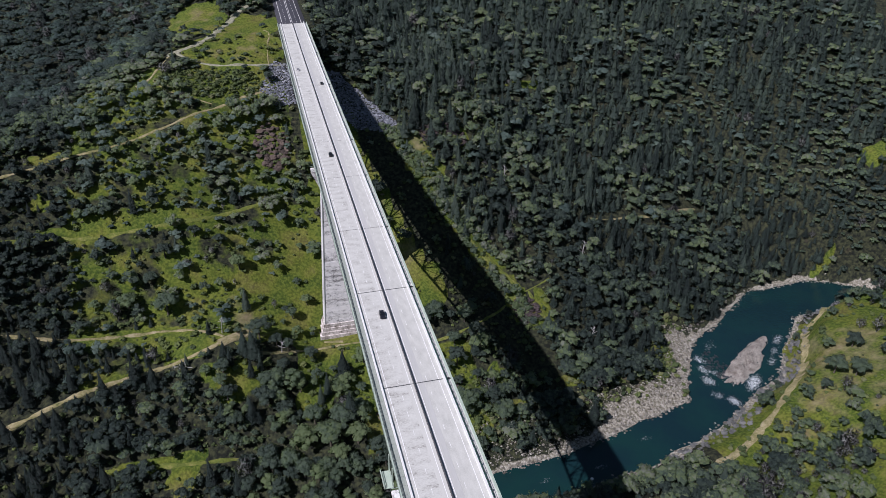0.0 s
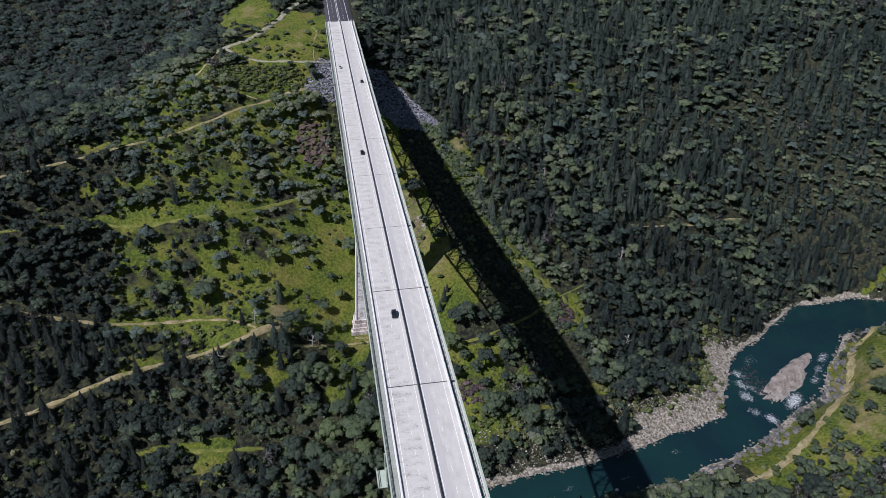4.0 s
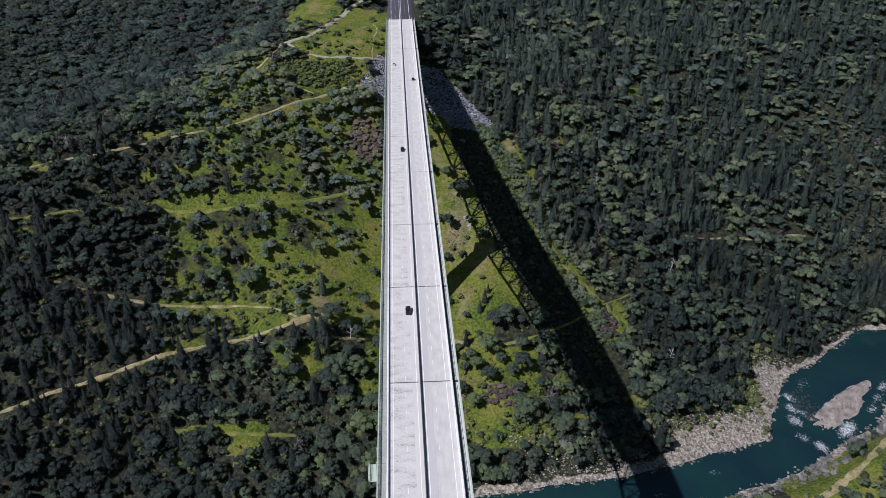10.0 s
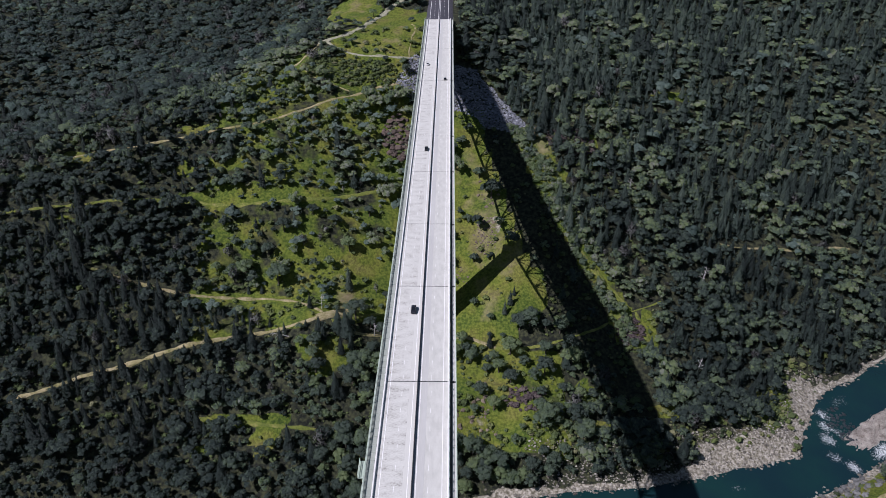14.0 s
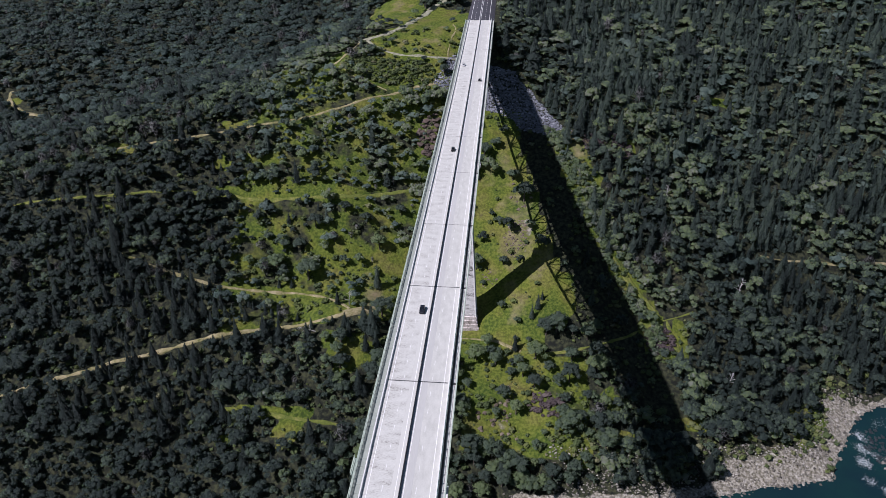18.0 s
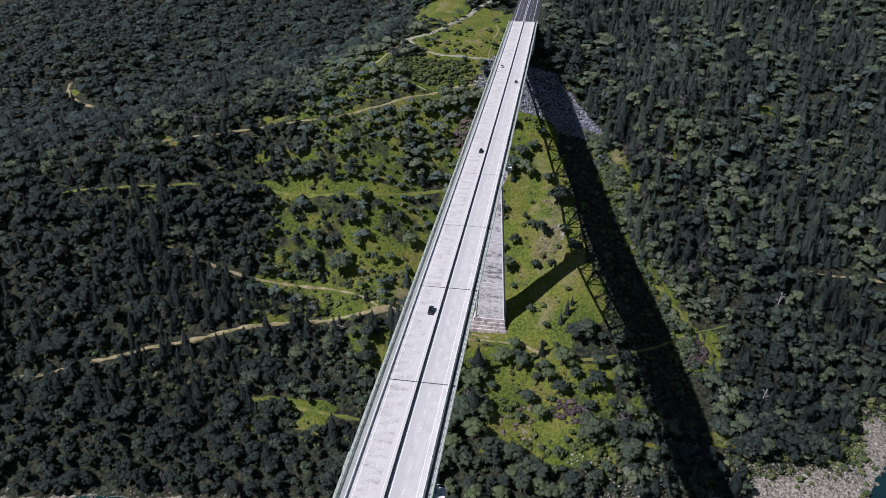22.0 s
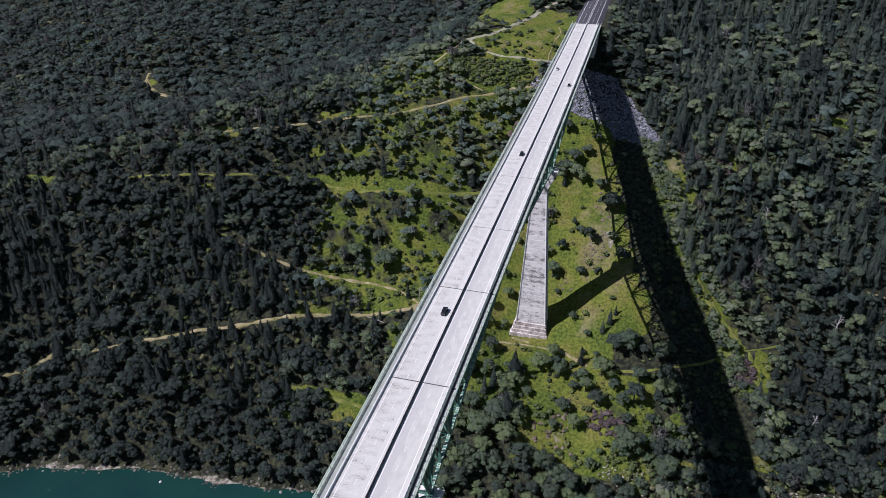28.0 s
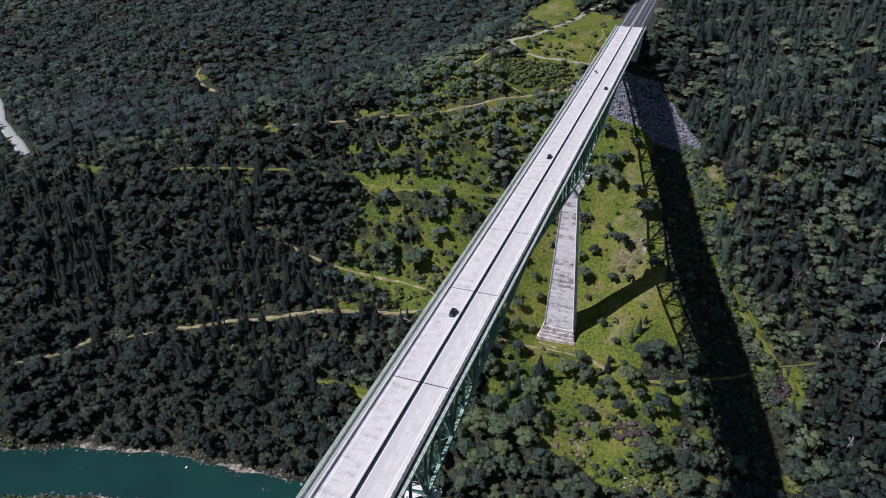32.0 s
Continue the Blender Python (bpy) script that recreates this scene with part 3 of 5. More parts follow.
tagged(water, "clear teal green mountain river with ripples", "river", kind="structure")


# ---- tracks ----
def ribbon(name, line, width, material, label, lift=0.25, wob=0.7):
    line = np.array(line, float)
    pts = np.concatenate([np.linspace(a, b, max(2, int(math.dist(a, b) / 2.5)))[:-1] for a, b in zip(line, line[1:])] + [line[-1:]])
    for _ in range(8):
        pts[1:-1] = (pts[:-2] + 2 * pts[1:-1] + pts[2:]) / 4
    t = np.gradient(pts, axis=0)
    t /= np.linalg.norm(t, axis=1)[:, None] + 1e-9
    n = np.stack([-t[:, 1], t[:, 0]], 1)
    w = width * (1 + wob * ripple(pts[:, 0] * 7, pts[:, 1] * 7, 30, width))
    cols = []
    for a in (-1.15, -1.0, -0.35, 0.35, 1.0, 1.15):
        p = pts + n * (a * w / 2)[:, None]
        z = np.maximum(ground_z(p[:, 0], p[:, 1]), ground_z(pts[:, 0], pts[:, 1]) - 0.4) + (lift if abs(a) < 1.1 else -0.9)
        cols.append(np.c_[p, z])
    k = len(pts)
    v = np.concatenate(cols)
    f = np.array([(j * k + i, j * k + i + 1, (j + 1) * k + i + 1, (j + 1) * k + i) for j in range(5) for i in range(k - 1)])[:, ::-1]
    return tagged(raw(name, v, f, material), label, "track", kind="structure")


ribbon("dirt_track_river", [(-420, -165), (-356, -135), (-345, -125), (-327, -109), (-315, -98), (-300, -95), (-280, -89), (-256, -80), (-221, -65), (-197, -58), (-180, -53), (-158, -48), (-143, -40), (-128, -37), (-108, -33), (-93, -31), (-83, -30), (-76, -22)], 2.0, TRAIL, "pale dirt track cut into the wooded hillside")
ribbon("dirt_track_pier", [(-69, -31), (-58, -30), (-47, -29), (-34, -22), (-20, -16), (-5, -16), (8, -15), (21, -17), (31, -22), (41, -26)], 1.7, TRAIL, "thin dirt path past the pier base")
ribbon("bare_earth_patch", [(-13, -9.5), (-9, -11), (-4, -11.5), (0, -12)], 2.2, TRAIL, "patch of reddish bare earth below the pier base")
ribbon("dirt_track_spur", [(-250, -2), (-214, -7), (-195, -9), (-175, -10), (-158, -8), (-139, -5), (-116, -2), (-96, -8), (-86, -13), (-77, -20)], 2.0, TRAIL, "tan dirt track curving above the river road")
ribbon("dirt_track_turnout", [(-80, -26), (-73, -21), (-66, -17), (-60, -13)], 5.0, TRAIL, "bare earth turnout where the tracks meet")
PALE_PATH = mat("pale_path", [(0.34, (0.13, 0.14, 0.075)), (0.5, (0.24, 0.235, 0.165)), (0.66, (0.34, 0.33, 0.26))], 0.3, 0.95, 0.1, fine=6)
GRASSY = mat("grassy_track", [(0.3, (0.055, 0.08, 0.014)), (0.52, (0.12, 0.14, 0.026)), (0.62, (0.19, 0.185, 0.055)), (0.72, (0.24, 0.2, 0.1))], 0.2, 0.95, 0.3, fine=5)
ribbon("grassy_track_bench", [(-330, 18), (-269, 32), (-255, 35), (-219, 45), (-187, 53), (-168, 51), (-150, 50), (-127, 51), (-108, 54), (-90, 56), (-69, 66), (-51, 73), (-36, 80)], 1.7, GRASSY, "grassy bench track across the west slope")
ribbon("grassy_track_upper", [(-276, 69), (-259, 77), (-240, 80), (-225, 85), (-208, 88), (-189, 94), (-168, 98), (-156, 101), (-135, 106), (-113, 115), (-97, 125), (-77, 137), (-52, 150), (-31, 157)], 1.3, TRAIL, "narrow grassy track below the meadow")
ribbon("grassy_track_rise", [(-70, -26), (-58, -18), (-45, -8), (-27, 0)], 2.0, GRASSY, "grassy track climbing towards the pier")
ribbon("meadow_path", [(-96, 198), (-88, 188), (-68, 181), (-38, 176), (-20, 180), (-13, 182)], 1.6, PALE_PATH, "thin pale footpath across the meadow")
ribbon("meadow_road", [(-104, 198), (-96, 201), (-88, 206), (-75, 216), (-66, 231), (-60, 252), (-50, 278), (-39, 296), (-25, 318)], 5.0, PALE_PATH, "pale gravel lane at the meadow edge")
ribbon("meadow_spur", [(-103, 195), (-111, 178), (-115, 163), (-126, 159)], 1.5, TRAIL, "thin dirt spur path")
ribbon("meadow_lower_path", [(-113, 163), (-106, 152), (-92, 148), (-81, 146), (-72, 144)], 1.0, TRAIL, "faint footpath through low brush")
ribbon("meadow_loop", [(-25, 232), (-19, 216), (-27, 207), (-22, 196), (-28, 187), (-25, 179)], 1.3, TRAIL, "thin winding footpath in grass")
ribbon("grassy_path_shade", [(41, -26), (58, -28), (79, -24), (101, -16), (122, -1)], 1.3, GRASSY, "faint grassy path through trees under the bridge")
ribbon("dirt_track_east", [(122, -1), (127, 2), (134, 6), (143, 10), (157, 14), (164, 18)], 0.9, GRASSY, "short grassy track among east bank trees")
ribbon("grassy_strip_east", [(106, 39), (117, 30), (127, 21), (139, 11)], 3.2, GRASSY, "bright grassy strip between trees")
ribbon("grassy_strip_brush", [(144, 9), (148, -5), (152, -13), (157, -22)], 3.0, GRASSY, "grassy strip beside leafless brush")
ribbon("cut_track_east", [(225, 80), (251, 85), (276, 90), (295, 90), (317, 98), (345, 106)], 1.2, TRAIL, "faint track across the forested east slope")
ribbon("grassy_lane_west", [(-150, -80), (-125, -80), (-105, -83), (-85, -83), (-64, -82), (-45, -84)], 1.6, GRASSY, "grassy lane above the river trees")
ribbon("dirt_track_south", [(410, -10), (392, -26), (374, -30), (358, -46), (345, -63), (332, -79), (313, -95), (290, -109), (280, -117), (260, -128), (249, -134), (237, -140), (224, -145), (205, -150)], 4.2, TRAIL, "tan dirt track along the south bank")
ribbon("dirt_track_far", [(-500, 290), (-497, 276), (-482, 261), (-462, 247), (-430, 240), (-392, 235), (-350, 222)], 4.0, TRAIL, "dirt track on the far wooded hill")
ribbon("dirt_track_hilltop", [(-864, 492), (-824, 465), (-798, 453), (-740, 446), (-701, 436)], 4.0, TRAIL, "pale track high on the far hill")
ribbon("paved_road_far", [(-760, 215), (-673, 153), (-616, 105), (-540, 54), (-474, 10)], 9.5, WALKWAY_WEST, "pale paved road beyond the ridge", lift=0.6, wob=0.0)


# ---- bridge ----
DECK_L, DECK_R, DECK_S, DECK_N = -13.5, 11.4, -566.0, 232.0
JOINTS = [-413, -358, -304, -250, -195.7, -146, -90.4, -41.5, 60, 140, 195]


def deck_z(y):
    k = max(0.0, y + 60) / 292
    return 3.1 * k * k


def sweep(bm, profile, y0, y1, step=14.6):
    """A cross-section (x, z), counter-clockwise seen from the south, drawn along the deck."""
    n = max(1, math.ceil((y1 - y0) / step))
    rings = []
    for i in range(n + 1):
        y = y0 + (y1 - y0) * i / n
        rings.append([bm.verts.new((x, y, z + deck_z(y))) for x, z in profile])
    for a, b in zip(rings, rings[1:]):
        for i in range(len(profile)):
            j = (i + 1) % len(profile)
            bm.faces.new((a[i], a[j], b[j], b[i]))
    bm.faces.new(rings[0][::-1])
    bm.faces.new(rings[-1])
    bmesh.ops.recalc_face_normals(bm, faces=bm.faces)


def rect(x0, x1, z0, z1):
    return [(x0, z0), (x1, z0), (x1, z1), (x0, z1)]


deck = empty("bridge_deck", 0, 0, 0)
tagged(deck, "long pale concrete bridge deck with four lanes and walkways", "bridge deck")
edges = [DECK_S] + JOINTS + [DECK_N]
for a, b in zip(edges, edges[1:]):
    for x0, x1, mt in ((-10.95, -3.05, CONCRETE_WORN), (-3.05, -0.7, CONCRETE_CLEAN), (-0.7, 2.55, CONCRETE_DUSTY), (2.55, 9.45, CONCRETE)):
        bm = bmesh.new()
        sweep(bm, rect(x0, x1 - 0.01, -0.45, 0), a + 0.14, b - 0.14)
        part("road_slab", bm, mt, deck)
for y in JOINTS:
    bm = bmesh.new()
    sweep(bm, rect(-13.3, 11.3, -0.35, -0.03), y - 0.3, y + 0.3)
    part("expansion_joint", bm, JOINT, deck, "dark rubber expansion joint")
    if y in (-195.7, -250):
        bm = bmesh.new()
        sweep(bm, rect(-9.9, -1.3, -0.1, 0.012), y - 0.2, y + 0.2)
        sweep(bm, rect(0.2, 8.6, -0.1, 0.012), y - 0.2, y + 0.2)
        part("joint_plate", bm, JOINT, deck)
JERSEY = [(-0.3, 0), (0.3, 0), (0.3, 0.1), (0.16, 0.4), (0.13, 1.1), (-0.13, 1.1), (-0.16, 0.4), (-0.3, 0.1)]
for name, x, tall in (("west_barrier", -10.62, 0.72), ("median_barrier", -0.6, 0.85), ("east_barrier", 9.1, 1.15)):
    bm = bmesh.new()
    sweep(bm, [(x + (0.5 if name == "median_barrier" else 1.15) * px, pz * tall) for px, pz in JERSEY], DECK_S, DECK_N)
    # the median gets its shade as a dark colour
    part(name, bm, MEDIAN if name == "median_barrier" else BARRIER, deck, "traffic barrier coloured dark for its shaded face" if name == "median_barrier" else "pale concrete traffic barrier")
for x0, x1, low in ((-13.5, -10.98, 0), (9.48, 11.4, -0.3)):
    bm = bmesh.new()
    sweep(bm, rect(x0, x1, -0.6 + low, -0.06 + low), DECK_S, DECK_N)
    part("walkway_slab", bm, WALKWAY_WEST if x0 < 0 else WALKWAY, deck)
    bm = bmesh.new()
    box(bm, x0 + 0.22 if x0 < 0 else 10.15, x1 - 0.05, -1.47, 1.47, -0.1 + low, 0.02 + low)
    first = part("walkway_panel", bm, WALKWAY_WEST if x0 < 0 else WALKWAY, deck)
    first.location = (0, -330, 0)
    for i in range(1, 100):
        o = first.copy()
        scene.collection.objects.link(o)
        y = -330 + 3.04 * i
        o.location = (0, y, deck_z(y))
# dark strip added to blacken the shade beside the east barrier
bm = bmesh.new()
sweep(bm, rect(9.5, 10.1, -0.4, -0.345), DECK_S, DECK_N)
part("drain_grate", bm, JOINT, deck, "dark strip that blackens the shade beside the barrier")
# outer rails
for x in (-13.36, 11.28):
    for z, s in ((1.35, 0.09), (0.95, 0.05), (0.55, 0.05)):
        bm = bmesh.new()
        sweep(bm, rect(x - s, x + s, z - s, z + s), DECK_S, DECK_N)
        part("hand_rail", bm, RAIL, deck, "pale green steel rail")
    bm = bmesh.new()
    sweep(bm, rect(x - 0.14, x + 0.14, -0.95, 0.1), DECK_S, DECK_N)
    part("fascia_beam", bm, RAIL, deck, "pale green steel edge beam")
    bm = bmesh.new()
    box(bm, -0.08, 0.08, -0.08, 0.08, -0.1, 1.4)
    first = part("rail_post", bm, RAIL, deck)
    first.location = (x, -330, 0)
    for i in range(1, 130):
        o = first.copy()
        scene.collection.objects.link(o)
        y = -330 + 3.04 * i
        o.location = (x, y, deck_z(y))
    bm = bmesh.new()
    for i in range(54):
        y = 66 + 3.04 * i
        box(bm, x - 0.08, x + 0.08, y - 0.08, y + 0.08, deck_z(y) - 0.1, deck_z(y) + 1.4)
    tagged(part("rail_posts_far", bm, RAIL, deck), kind="stuff")
# posts take the dark joint colour, for the shaded side that shows
bm = bmesh.new()
box(bm, -0.07, 0.07, -0.2, 0.2, 1.1, 1.7)
first = part("barrier_post", bm, JOINT, deck)
first.location = (9.3, -330, 0)
for i in range(1, 130):
    o = first.copy()
    scene.collection.objects.link(o)
    y = -330 + 3.04 * i
    o.location = (9.3, y, deck_z(y))
bm = bmesh.new()
sweep(bm, rect(9.26, 9.34, 1.6, 1.7), DECK_S, DECK_N)
part("barrier_rail", bm, STEEL, deck)
# lane paint
for x, w in ((-9.05, 0.16), (-1.75, 0.16), (0.45, 0.16), (7.35, 0.16)):
    bm = bmesh.new()
    sweep(bm, rect(x - w / 2, x + w / 2, -0.02, 0.01), DECK_S, DECK_N)
    part("edge_line", bm, PAINT, deck, "white painted edge line")
for x in (-5.25, 3.67):
    bm = bmesh.new()
    box(bm, -0.05, 0.05, -1.07, 1.07, -0.02, 0.011)
    first = part("lane_dash", bm, PAINT, deck)
    first.location = (x, -330, 0)
    for i in range(1, 76):
        o = first.copy()
        scene.collection.objects.link(o)
        y = -330 + 7.45 * i
        o.location = (x, y, deck_z(y))


# steel trusses under the deck
def chord_z(y):
    """Height of the lower chord."""
    d = min(abs(y), abs(y + 263))
    return deck_z(y) - max(13.0, 34.0 - 0.14 * d)


nodes = [-458 + 195 * i / 16 for i in range(17)] + [-263 + 263 * i / 22 for i in range(1, 23)] + [195 * i / 16 for i in range(1, 17)]
TRUSS_X = (-6.8, 5.6)
bm = bmesh.new()
for x0, x1, y0, y1 in ((-0.55, -0.3, -1, 1), (0.3, 0.55, -1, 1), (-0.3, 0.3, -1, -0.72), (-0.3, 0.3, -0.16, 0.16), (-0.3, 0.3, 0.72, 1)):
    box(bm, x0, x1, y0, y1, -0.03, 0.04)
PLATE_MESH = bpy.data.meshes.new("lacing_plate")
bm.to_mesh(PLATE_MESH)
bm.free()
PLATE_MESH.materials.append(RAIL)
for tx, side in zip(TRUSS_X, ("west", "east")):
    truss = empty("steel_truss", tx, 0, 0)
    tagged(truss, "green painted steel deck truss with deep haunches over the piers", "truss", "bridge trusses")

    def bar(name, p, q, w, h):
        bm = bmesh.new()
        beam(bm, (0, *p), (0, *q), w, h)
        return part(name, bm, STEEL, truss)

    for i, (a, b) in enumerate(zip(nodes, nodes[1:])):
        ta, tb, la, lb = deck_z(a) - 2.0, deck_z(b) - 2.0, chord_z(a), chord_z(b)
        bar("top_chord", (a, ta), (b, tb), 1.0, 1.2)
        low = bar("bottom_chord", (a, la), (b, lb), 1.2, 1.3)
        slope = math.atan2(lb - la, b - a)
        for k in range(4):
            o = new("lacing_plate", PLATE_MESH)
            o.parent = low
            u = (k + 0.5) / 4
            o.matrix_basis = Matrix.Translation((0, a + (b - a) * u, la + (lb - la) * u + 0.66)) @ Matrix.Rotation(slope, 4, "X")
        bar("vertical", (a, la), (a, ta), 0.8, 0.8)
        if i % 2:
            bar("diagonal", (a, ta), (b, lb), 0.8, 0.9)
        else:
            bar("diagonal", (a, la), (b, tb), 0.8, 0.9)
bracing = empty("truss_bracing", 0, 0, 0)
tagged(bracing, "green steel cross bracing and floor beams between trusses", "bracing")
for i, y in enumerate(nodes):
    t, l = deck_z(y), chord_z(y)
    bm = bmesh.new()
    beam(bm, (DECK_L + 0.6, y, t - 1.05), (DECK_R - 0.6, y, t - 1.05), 0.5, 1.1)
    part("floor_beam", bm, STEEL, bracing)
    bm = bmesh.new()
    beam(bm, (TRUSS_X[0], y, l), (TRUSS_X[1], y, l), 0.4, 0.5)
    part("cross_strut", bm, STEEL, bracing)
    if i + 1 < len(nodes):
        b = nodes[i + 1]
        bm = bmesh.new()
        beam(bm, (TRUSS_X[0], y, l), (TRUSS_X[1], b, chord_z(b)), 0.35, 0.35)
        beam(bm, (TRUSS_X[1], y, l), (TRUSS_X[0], b, chord_z(b)), 0.35, 0.35)
        part("wind_brace", bm, STEEL, bracing)
    bm = bmesh.new()
    beam(bm, (TRUSS_X[0], y, l), (TRUSS_X[1], y, t - 2), 0.35, 0.35)
    beam(bm, (TRUSS_X[1], y, l), (TRUSS_X[0], y, t - 2), 0.35, 0.35)
    part("sway_brace", bm, STEEL, bracing)
for x in (-6, -3, 0, 3, 5.6):
    bm = bmesh.new()
    sweep(bm, rect(x - 0.2, x + 0.2, -1.0, -0.46), DECK_S, 196)
    part("stringer", bm, STEEL, bracing)


# ---- piers ----
def loft(bm, rings):
    """Stacked rectangles: half width x, half depth y, height z, middle x."""
    prev = None
    for hx, hy, z, cx in rings:
        ring = [bm.verts.new((cx + sx * hx, sy * hy, z)) for sx, sy in ((-1, -1), (1, -1), (1, 1), (-1, 1))]
        if prev:
            for i in range(4):
                bm.faces.new((prev[i], prev[(i + 1) % 4], ring[(i + 1) % 4], ring[i]))
        else:
            bm.faces.new(ring[::-1])
        prev = ring
    bm.faces.new(prev)


def pier(y, base):
    p = empty("bridge_pier", -0.8, y, 0)
    tagged(p, "tall tapered concrete bridge pier with stepped base and flared head", "pier", "bridge piers")
    bm = bmesh.new()
    loft(bm, [(13.2, 8.0, base - 8, -1), (13.2, 8.0, base + 3.2, -1)])
    part("footing", bm, FOOTING, p)
    bm = bmesh.new()
    loft(bm, [(12.2, 7.1, base + 3.2, -0.8), (12.2, 7.1, base + 5.6, -0.8), (11.5, 6.4, base + 5.7, -0.7), (11.5, 6.4, base + 8.3, -0.6), (10.8, 5.8, base + 8.4, -0.5), (10.8, 5.8, base + 11.2, -0.3)])
    part("plinth", bm, FOOTING, p)
    top, n = -50.0, 30
    tall = (top - base - 11.2) / n
    for i in range(n):
        # one pour of concrete, with a shallow joint at its head
        a, b = i / n, (i + 1) / n
        wa, wb = 9.9 + (4.5 - 9.9) * a ** 0.85, 9.9 + (4.5 - 9.9) * b ** 0.85
        da, db = 4.9 - 2.0 * a, 4.9 - 2.0 * b
        z0 = base + 11.2 + tall * i
        bm = bmesh.new()
        loft(bm, [(wa, da, z0, -0.1), (wb + 0.01, db + 0.01, z0 + tall - 0.3, -0.1), (wb - 0.16, db - 0.16, z0 + tall - 0.22, -0.1), (wb - 0.16, db - 0.16, z0 + tall - 0.02, -0.1)])
        part("concrete_lift", bm, PIER, p)
    for sx in (-1, 1):
        for sy in (-1, 1):
            bm = bmesh.new()
            beam(bm, (sx * 9.95 - 0.1, sy * 4.9, base + 11), (sx * 4.5 - 0.1, sy * 2.9, top), 0.7, 0.7)
            part("corner_rib", bm, BARRIER, p)
    bm = bmesh.new()
    loft(bm, [(4.5, 2.9, top, -0.1), (5.0, 3.0, top + 3, -0.1), (10.2, 3.4, top + 15, 0.2), (10.2, 3.4, top + 15.6, 0.2)])
    part("flared_head", bm, PIER, p)
    for x in (TRUSS_X[0] + 0.8, TRUSS_X[1] + 0.8):
        bm = bmesh.new()
        box(bm, x - 1.2, x + 1.2, -1.6, 1.6, top + 15.6, top + 16.6)
        part("bearing", bm, STEEL, p, "green steel bearing shoe")
    for yy in (-3.2, 3.2):
        bm = bmesh.new()
        beam(bm, (-10, yy, top + 16.8), (10.2, yy, top + 16.8), 0.15, 0.15)
        for k in range(9):
            beam(bm, (-10 + 2.5 * k, yy, top + 15.6), (-10 + 2.5 * k, yy, top + 16.8), 0.12, 0.12)
        part("head_railing", bm, RAIL, p)
    return p


pier(0.5, -159.5)
pier(-263.0, float(ground_z(np.array([-1.0]), np.array([-263.0]))[0]) - 2)

# ---- abutment and road ----
ab = empty("bridge_abutment", 0, 200, 0)
tagged(ab, "concrete bridge abutment set in the slope above riprap", "abutment")
bm = bmesh.new()
box(bm, -11.5, 10.3, -4, 0, -26, 0.6)
part("front_wall", bm, BARRIER, ab)
for x in (-12.2, 10.2):
    bm = bmesh.new()
    box(bm, x, x + 0.8, 0.02, 31.5, -26, 2.0)
    part("wing_wall", bm, BARRIER, ab)
bm = bmesh.new()
box(bm, -11.3, 10.1, 0.02, 31.5, -5, 1.5)
part("approach_fill", bm, BARRIER, ab)

south = empty("bridge_abutment", 0, -461, 0)
tagged(south, "concrete bridge abutment on the near canyon slope", "abutment")
bm = bmesh.new()
box(bm, -11.5, 10.3, -105, 0, -62, -3.2)
part("fill_block", bm, BARRIER, south)
bm = bmesh.new()
box(bm, -12.5, 11.2, -105, -3, -3.2, -1.0)
part("bearing_shelf", bm, BARRIER, south)

road_line = [(-0.5, 232.2), (-0.5, 300), (0, 380), (8, 460), (30, 560)]
rv, rf = [], []
rp = np.concatenate([np.linspace(a, b, 12)[:-1] for a, b in zip(np.array(road_line, float), np.array(road_line[1:], float))] + [np.array(road_line[-1:], float)])
for i, (x, y) in enumerate(rp):
    zz = 3.05 + 0.012 * (y - 232)
    w = 9.6
    rv += [(x - w - 4, y, zz - 3), (x - w, y, zz), (x + w, y, zz), (x + w + 4, y, zz - 3)]
for i in range(len(rp) - 1):
    rf += [(4 * i + j, 4 * i + j + 1, 4 * i + j + 5, 4 * i + j + 4) for j in range(3)]
road = raw("road", rv, rf, ASPHALT)
tagged(road, "dark asphalt approach road with painted lines", "road", kind="structure")
for x in (-8.6, -1.1, 0.1, 7.6):
    v, f = [], []
    for px, py in rp:
        zz = 3.07 + 0.012 * (py - 232)
        v += [(px + x - 0.14, py, zz), (px + x + 0.14, py, zz)]
    f = [(2 * i, 2 * i + 1, 2 * i + 3, 2 * i + 2) for i in range(len(rp) - 1)]
    raw("road_line", v, f, PAINT, road)
for x in (-4.9, 3.8):
    for k in range(18):
        y = 236 + 7.45 * k
        zz = 3.07 + 0.012 * (y - 232)
        raw("lane_dash", [(x - 0.6, y, zz), (x - 0.36, y, zz), (x - 0.36, y + 2.4, zz + 0.03), (x - 0.6, y + 2.4, zz + 0.03)], [(0, 1, 2, 3)], PAINT, road)

# hanging maintenance platform on the west side
plat = empty("maintenance_platform", -14.9, -279, -7.5)
tagged(plat, "pale green steel maintenance platform hung beside the deck", "platform")
bm = bmesh.new()
box(bm, -1.3, 1.3, -3.2, 3.2, -0.15, 0.0)
part("floor", bm, RAIL, plat)
for sx in (-1.3, 1.3):
    for z in (0.6, 1.2):
        bm = bmesh.new()
        beam(bm, (sx, -3.2, z), (sx, 3.2, z), 0.14, 0.14)
        part("guard_rail", bm, RAIL, plat)
    for sy in (-3.2, -1.07, 1.07, 3.2):
        bm = bmesh.new()
        beam(bm, (sx, sy, 0), (sx, sy, 1.25), 0.14, 0.14)
        part("guard_post", bm, RAIL, plat)
